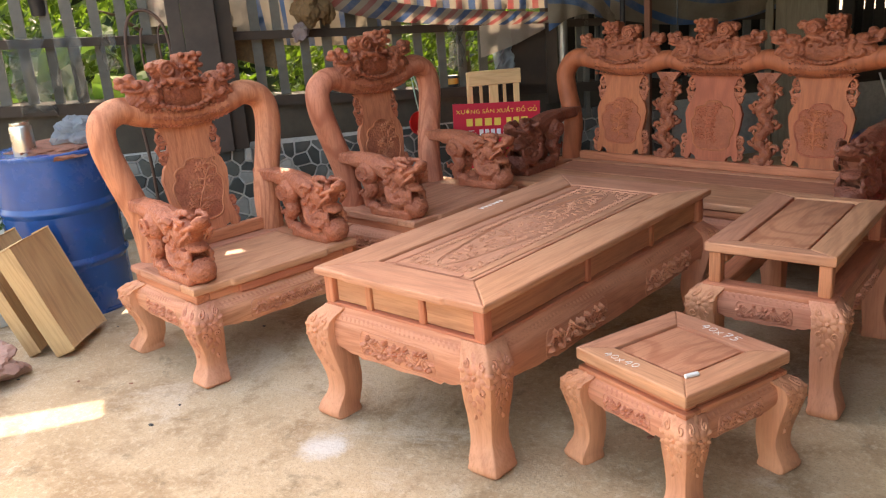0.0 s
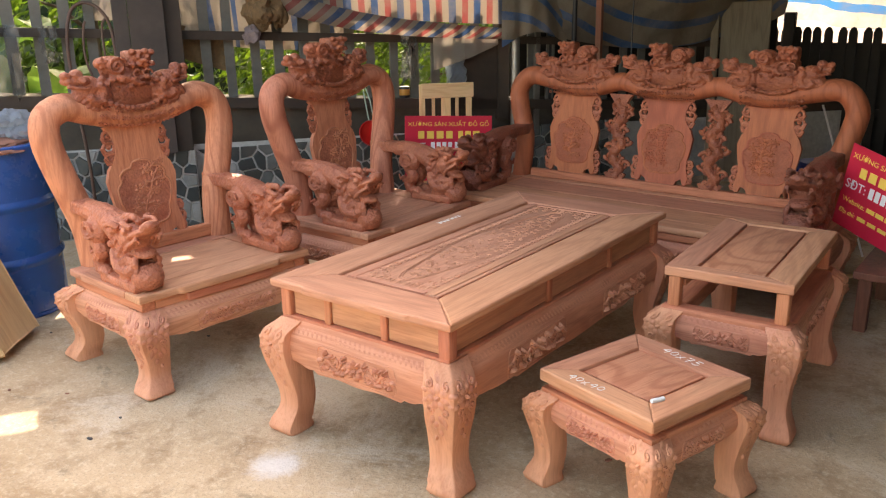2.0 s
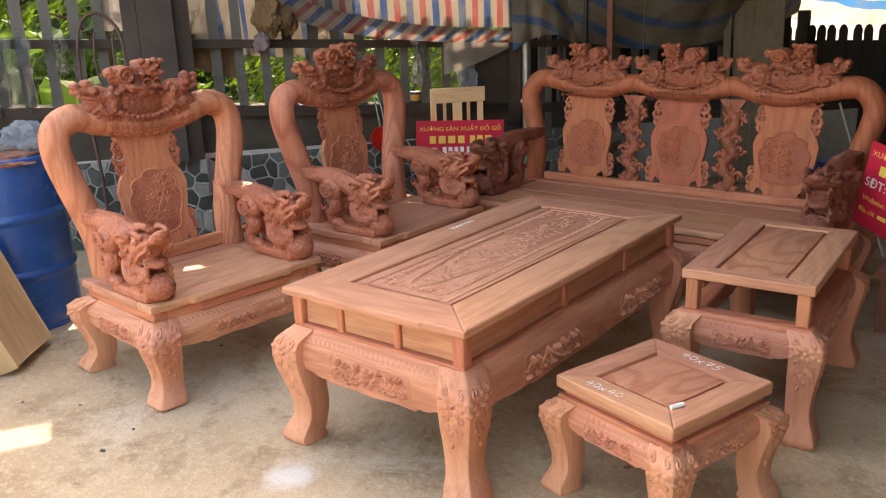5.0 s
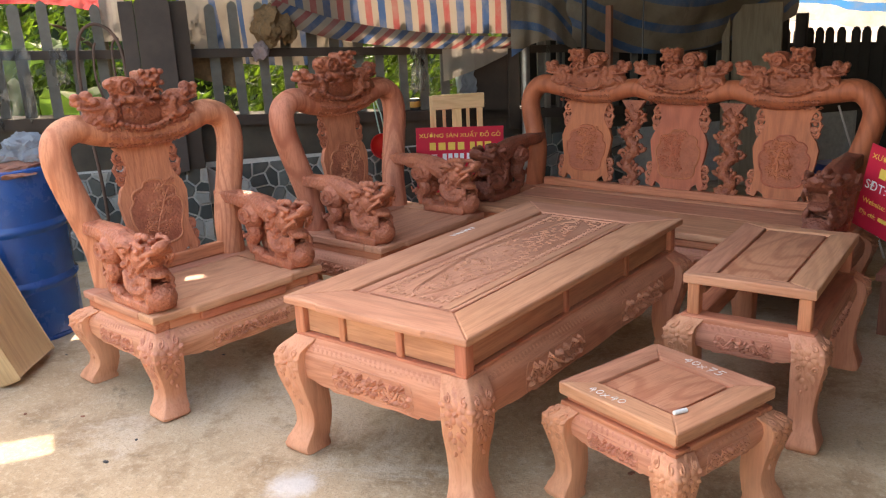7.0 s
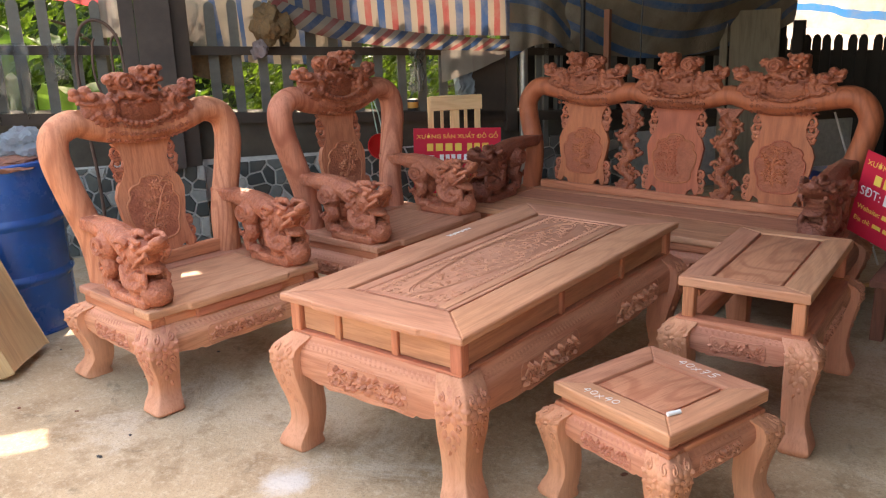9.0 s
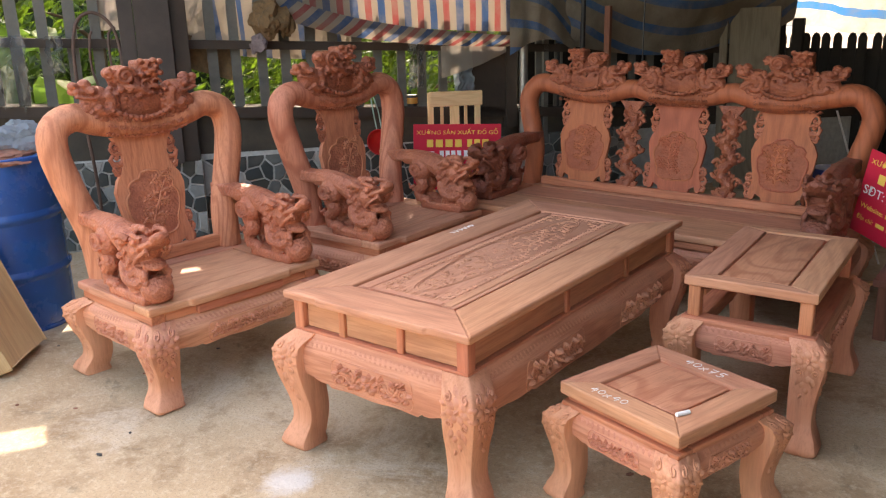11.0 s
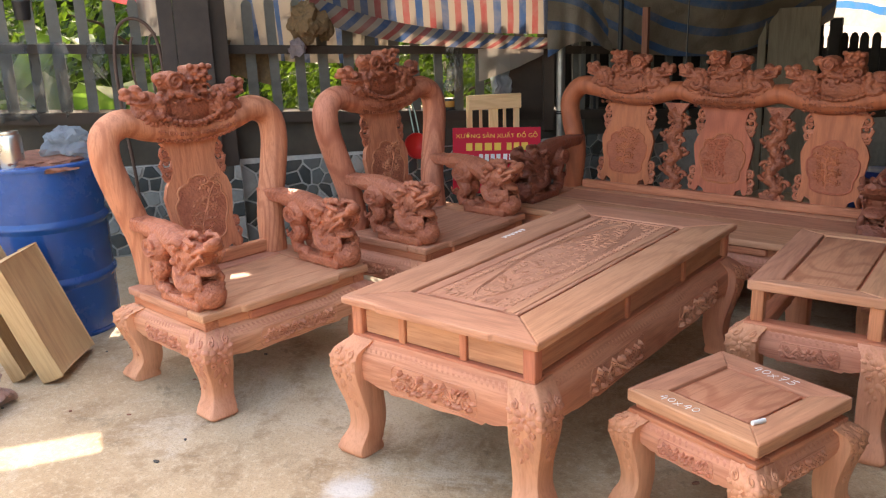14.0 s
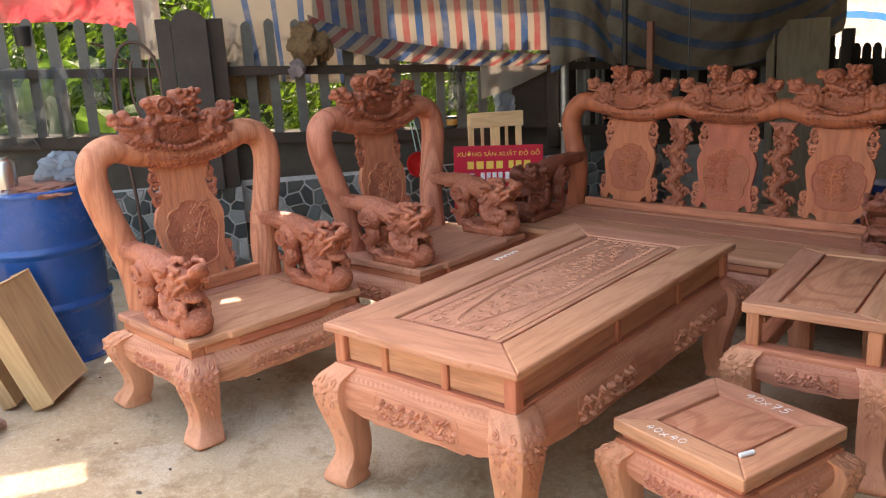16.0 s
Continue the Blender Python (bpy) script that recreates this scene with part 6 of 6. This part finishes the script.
pine = thing("pine_chair", SM @ pose(0.0, 0.14, 0.0), "pale unpainted pine chair holding up the red sign", "chair")
for x in (0.140, 0.455):
    part("leg", boxed(x - 0.018, x + 0.018, 0.0, 0.035, 0.0, 0.935, 0.004), pine_z, pine)
    part("leg", boxed(x - 0.018, x + 0.018, 0.33, 0.365, 0.0, 0.44, 0.004), pine_z, pine)
part("top_slat", boxed(0.135, 0.485, -0.006, 0.030, 0.845, 0.940, 0.005), pine_x, pine)
part("seat", boxed(0.12, 0.48, -0.01, 0.37, 0.44, 0.462, 0.005), pine_x, pine)
part("lower_slat", boxed(0.158, 0.437, 0.004, 0.028, 0.53, 0.57, 0.004), pine_x, pine)
for x, w in ((0.215, 0.020), (0.300, 0.062), (0.375, 0.020)):
    part("back_slat", boxed(x - w / 2, x + w / 2, 0.006, 0.026, 0.57, 0.846, 0.003), pine_z, pine)

# ---- behind and beside the bench ----
plank = thing("leaning_planks", Matrix(), "tall grey-brown planks leaning at the back of the shed", "plank")
for k, (x0, x1, y, zt, tilt) in enumerate(((-1.03, -0.97, 4.93, 1.85, 3), (-0.965, -0.585, 4.95, 1.44, 4))):
    bm = boxed(x0, x1, -0.012, 0.012, 0.0, zt, 0.003)
    ob = part("plank", bm, plank_z, plank)
    ob.matrix_basis = pose(0.0, y, 0.0, -tilt, -2.0, 0)
# far pickets, coloured near-black to stand in for the shade there
far_fence = thing("shaded_picket_fence", Matrix(), "picket fence at the far end, shade put into its near-black colour", "fence")
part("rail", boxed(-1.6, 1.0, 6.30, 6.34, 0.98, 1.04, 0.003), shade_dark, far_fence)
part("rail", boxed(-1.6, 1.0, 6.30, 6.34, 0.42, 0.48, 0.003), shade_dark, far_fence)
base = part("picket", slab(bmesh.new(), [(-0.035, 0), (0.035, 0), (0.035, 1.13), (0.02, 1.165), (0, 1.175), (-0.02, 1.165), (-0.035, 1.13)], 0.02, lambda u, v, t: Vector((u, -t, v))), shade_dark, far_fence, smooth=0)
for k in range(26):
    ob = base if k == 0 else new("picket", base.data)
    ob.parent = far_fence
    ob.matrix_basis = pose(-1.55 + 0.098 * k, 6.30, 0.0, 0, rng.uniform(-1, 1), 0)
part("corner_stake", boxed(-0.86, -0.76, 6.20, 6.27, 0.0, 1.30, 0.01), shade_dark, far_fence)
# board added out of view to stop light entering above the tarpaulin
light_block = part("wall_gable", boxed(-1.3, 0.75, 7.36, 7.44, 1.98, 2.75, 0), shade_dark, smooth=0)
tagged(light_block, "unseen near-black board added to block light above the white tarpaulin", "wall", kind="structure")
# low near-black sheet added in place of the dark beyond the pickets
far_shade = part("wall_far", boxed(-1.7, 1.0, 6.55, 6.62, 0.0, 1.0, 0), shade_dark, smooth=0)
tagged(far_shade, "added near-black sheet standing in for shade behind the far fence", "wall", kind="structure")

for x, y, r in ((-1.92, 3.9, 0.022), (-1.71, 3.9, 0.020)):
    pole = part("steel_pole", sweep(bmesh.new(), [(x, y, 0.0), (x, y, 2.75)], r, 10), black_plastic, smooth=50)
    tagged(pole, "dark steel pole holding up the tarpaulin", "pole", "dark poles behind the bench")
red_post = part("red_post", boxed(-1.60, -1.555, 4.02, 4.06, 0.0, 1.45, 0.004), brown_z)
tagged(red_post, "dark red timber post in shade behind the bench", "post")
cap = thing("black_can", FM @ pose(-1.115, -0.046, 1.50), "black plastic can pushed over a picket top", "can")
part("body", lathe(bmesh.new(), [(0.001, 0.0), (0.040, 0.0), (0.046, 0.02), (0.050, 0.10), (0.053, 0.105), (0.050, 0.115), (0.001, 0.115)], 20), black_plastic, cap, smooth=50)
bulb = thing("glass_ball", pose(-0.775, 2.86, 0.855), "dull glass ball lamp hanging behind the bench", "lamp")
part("globe", ball(bmesh.new(), (0, 0, 0), 0.030, 3), plain("dull_green_glass", (0.20, 0.25, 0.22), 0.15, spec=0.8, var=0.1), bulb, smooth=50)
bm = bmesh.new()
sweep(bm, [(0, 0, 0.028), (0, 0, 0.5), (-0.02, 0.1, 1.89)], 0.004, 6)
part("cord", bm, black_plastic, bulb, smooth=50)
stick = part("white_stick", sweep(bmesh.new(), [(0.205, 3.3, 0.866), (0.268, 3.3, 0.69), (0.50, 3.36, 0.0)], 0.006, 8), chalk_mat)
tagged(stick, "thin white stick leaning in the dark behind the bench", "stick")
barrel = part("blue_barrel", lathe(bmesh.new(), [(0.001, 0), (0.15, 0), (0.16, 0.05), (0.17, 0.3), (0.16, 0.52), (0.12, 0.56), (0.001, 0.56)], 28, pose(0.12, 3.75, -0.1)), blue_cloth)
tagged(barrel, "dark blue plastic barrel in shade behind the bench", "barrel")
horse = thing("trestle", pose(0.80, 2.13, 0), "dark red timber trestle standing in shade", "trestle")
for x, y in ((-0.10, 0.0), (0.45, 0.0), (-0.10, 0.5), (0.45, 0.5)):
    part("leg", boxed(x, x + 0.055, y, y + 0.055, 0.0, 0.252, 0.004), brown_z, horse)
part("top", boxed(-0.12, 0.53, -0.02, 0.57, 0.252, 0.286, 0.005), brown_z, horse)
strip = part("wood_strip", boxed(-0.15, 0.16, -0.012, 0.012, 0.0, 0.018, 0.003), pine_x)
strip.matrix_basis = pose(0.53, 2.92, 0.001, 0, 0, 52)
tagged(strip, "pale narrow wood strip lying on the floor", "wood strip")

# ---- foliage beyond the fence ----


def leaves(n, region, size, seed):
    rng = np.random.default_rng(seed)
    (s0, s1), (o0, o1), (z0, z1) = region
    verts, faces = [], []
    clumps = [(rng.uniform(s0, s1), rng.uniform(o0, o1), rng.uniform(z0, z1), rng.uniform(0.15, 0.42)) for _ in range(max(8, n // 90))]
    for k in range(n):
        cs, co, cz, cr = clumps[int(rng.integers(len(clumps)))]
        d = rng.normal(0, 1, 3) * cr * 0.55
        p = fence_at(cs + d[0], max(0.05, cz + d[2]), co + d[1])
        a = Vector(rng.normal(0, 1, 3)).normalized()
        b = a.orthogonal().normalized()
        c = a.cross(b)
        l = size * rng.uniform(0.6, 1.4)
        i = len(verts)
        verts += [p, p + b * l * 0.5 + c * l * 0.24, p + b * l - a * l * 0.12, p + b * l * 0.5 - c * l * 0.24]
        faces += [(i, i + 1, i + 2, i + 3)]
    me = bpy.data.meshes.new("leaves")
    me.from_pydata([tuple(v) for v in verts], [], faces)
    return me


for seed, reg, n, size in ((1, ((-3.5, 0.2), (-3.0, -1.0), (0.0, 2.8)), 9000, 0.10), (2, ((-0.2, 2.8), (-2.2, -0.6), (0.0, 1.9)), 11000, 0.075), (3, ((-6.0, 4.5), (-5.8, -3.6), (0.0, 4.2)), 12000, 0.20)):
    hedge = mesh_part("shrub_foliage", leaves(n, reg, size, seed), leaf_green, None, "", 0)
    tagged(hedge, "sunlit green shrub leaves beyond the fence", "foliage", kind="stuff")
for k, (s, o, h) in enumerate(((-0.55, -1.5, 2.6), (1.1, -1.2, 2.1), (-2.4, -2.2, 3.0), (2.1, -1.6, 2.2))):
    bm = bmesh.new()
    p = fence_at(s, -0.15, o)
    sweep(bm, spline([p, p + Vector((0.05, 0.02, h * 0.4)), p + Vector((-0.04, 0.06, h))], 5), [0.05 - 0.003 * i for i in range(11)], 8)
    for q in range(6):
        z = h * (0.35 + 0.1 * q)
        a = q * 2.4
        sweep(bm, [p + Vector((0, 0, z)), p + Vector((0.25 * math.cos(a), 0.25 * math.sin(a), z + 0.18)), p + Vector((0.5 * math.cos(a), 0.5 * math.sin(a), z + 0.25))], [0.02, 0.013, 0.005], 6)
    tr = part("shrub_stem", bm, bark, smooth=50)
    tagged(tr, "thin branching shrub stem beyond the fence", "shrub")


def bank():
    """Far bank of trees, as one uneven dark green slope."""
    rows = [[fence_at(-14 + 0.5 * i, 6.0 * j / 24, -7.5 - 0.12 * j + 1.3 * noise.noise(Vector((i * 0.31, j * 0.4, 2))) + 0.7 * noise.noise(Vector((i * 0.9, j * 1.1, 5)))) for i in range(49)] for j in range(25)]
    me = bpy.data.meshes.new("backdrop")
    me.from_pydata([tuple(p) for r in rows for p in r], [], [(j * 49 + i, j * 49 + i + 1, j * 49 + i + 50, j * 49 + i + 49) for j in range(24) for i in range(48)])
    return me


trees = mesh_part("backdrop", bank(), plain("distant_foliage", (0.022, 0.042, 0.012), 0.8, var=0.7, scale=3.0, bump=0.6), None, "", 0)
tagged(trees, "dark green bank of trees beyond the yard", "trees", kind="structure")


def banana(s, o, h, seed):
    t = thing("banana_plant", Matrix.Translation(fence_at(s, -0.15, o)), "banana plant with broad green leaves behind the fence", "plant", "banana plants")
    rng = random.Random(seed)
    part("stem", sweep(bmesh.new(), [(0, 0, 0), (0.02, 0, h * 0.5), (0, 0.02, h)], [0.09, 0.075, 0.05], 12), banana_green, t, smooth=50)
    for k in range(6):
        a = k * 1.05 + rng.uniform(-0.3, 0.3)
        d = Vector((math.cos(a), math.sin(a), 0))
        side = Vector((-d.y, d.x, 0))
        l = rng.uniform(1.0, 1.5)
        bm = bmesh.new()
        rows = []
        for i in range(15):
            f = i / 14
            c = Vector((0, 0, h * rng.uniform(0.99, 1.0))) + d * l * (0.15 + 0.75 * f) * (1 - 0.25 * f) + Vector((0, 0, l * (0.75 * f - 0.95 * f * f * (0.6 + 0.25 * (k % 3)))))
            w = 0.20 * math.sin(math.pi * min(1, 0.05 + 0.95 * f)) ** 0.6
            rows.append([bm.verts.new(c + side * w * q + Vector((0, 0, 0.25 * w * abs(q) + 0.012 * math.sin(i * 2.1 + q * 3)))) for q in (-1, -0.5, 0, 0.5, 1)])
        for r0, r1 in zip(rows, rows[1:]):
            for q in range(4):
                bm.faces.new((r0[q], r0[q + 1], r1[q + 1], r1[q]))
        part("leaf", bm, banana_green, t)
    return t


banana(-0.95, -1.1, 0.85, 1)
banana(-1.55, -1.6, 1.15, 2)

# ---- small litter on the floor ----
rng = random.Random(31)
for k in range(26):
    x, y = rng.uniform(-2.2, 0.4), rng.uniform(-0.7, 0.5)
    if k > 13:
        x, y = rng.uniform(-2.6, -1.9), rng.uniform(0.0, 0.7)
    r = rng.uniform(0.004, 0.009)
    bm = bmesh.new()
    ball(bm, (0, 0, 0), r, 1, (rng.uniform(0.8, 2.0), 1.0, 0.5))
    chip = part("wood_chip", bm, soil_red if k % 3 else black_plastic, smooth=0)
    chip.matrix_basis = pose(x, y, r * 0.35, 0, 0, rng.uniform(0, 180))
    tagged(chip, "small dark wood chip on the concrete floor", "wood chip", "wood chips on the floor")

# ---- stones of the low wall ----


def clip(poly, p, n):
    """Keeps the part of a convex polygon on the far side of a line."""
    out = []
    for i in range(len(poly)):
        a, b = poly[i], poly[(i + 1) % len(poly)]
        da, db = (a - p) @ n, (b - p) @ n
        if da >= 0:
            out.append(a)
        if da * db < 0:
            out.append(a + (b - a) * (da / (da - db)))
    return out


def stones(s0, s1, zt, out, seed, parent):
    rng = np.random.default_rng(seed)
    step = 0.088
    seeds = []
    rows = int(zt / 0.082)
    cols = int((s1 - s0) / step)
    for j in range(rows):
        for i in range(cols):
            seeds.append(np.array([s0 + (i + 0.5 + 0.5 * (j % 2)) * (s1 - s0) / cols + rng.uniform(-0.046, 0.046), (j + 0.5) * zt / rows + rng.uniform(-0.042, 0.042)]))
    for i, p in enumerate(seeds):
        poly = [np.array(q) for q in ((s0, 0.012), (s1, 0.012), (s1, zt - 0.012), (s0, zt - 0.012))]
        for j, q in enumerate(seeds):
            if i != j and np.abs(p - q).max() < 0.4:
                d = (p - q) / np.linalg.norm(p - q)
                poly = clip(poly, (p + q) / 2 + d * 0.0065, d)
                if len(poly) < 3:
                    break
        if len(poly) < 3:
            continue
        c = sum(poly) / len(poly)
        bm = bmesh.new()
        h = out + rng.uniform(0.010, 0.017)
        rings = [[Vector((q[0], out - 0.002, q[1])) for q in poly], [Vector((q[0], h - 0.004, q[1])) for q in poly], [Vector((*(c + (q - c) * 0.9), 0)).xzy + Vector((0, h, 0)) for q in poly]]
        loft(bm, rings)
        bmesh.ops.recalc_face_normals(bm, faces=bm.faces[:])
        part("stone", bm, stone_mat, parent, smooth=0)


stones(-1.5, -0.38, 0.585, 0.0, 1, low_wall)
stones(-0.365, 0.045, 0.565, 0.10, 2, low_wall)
stones(0.055, 3.3, 0.545, 0.0, 3, low_wall)
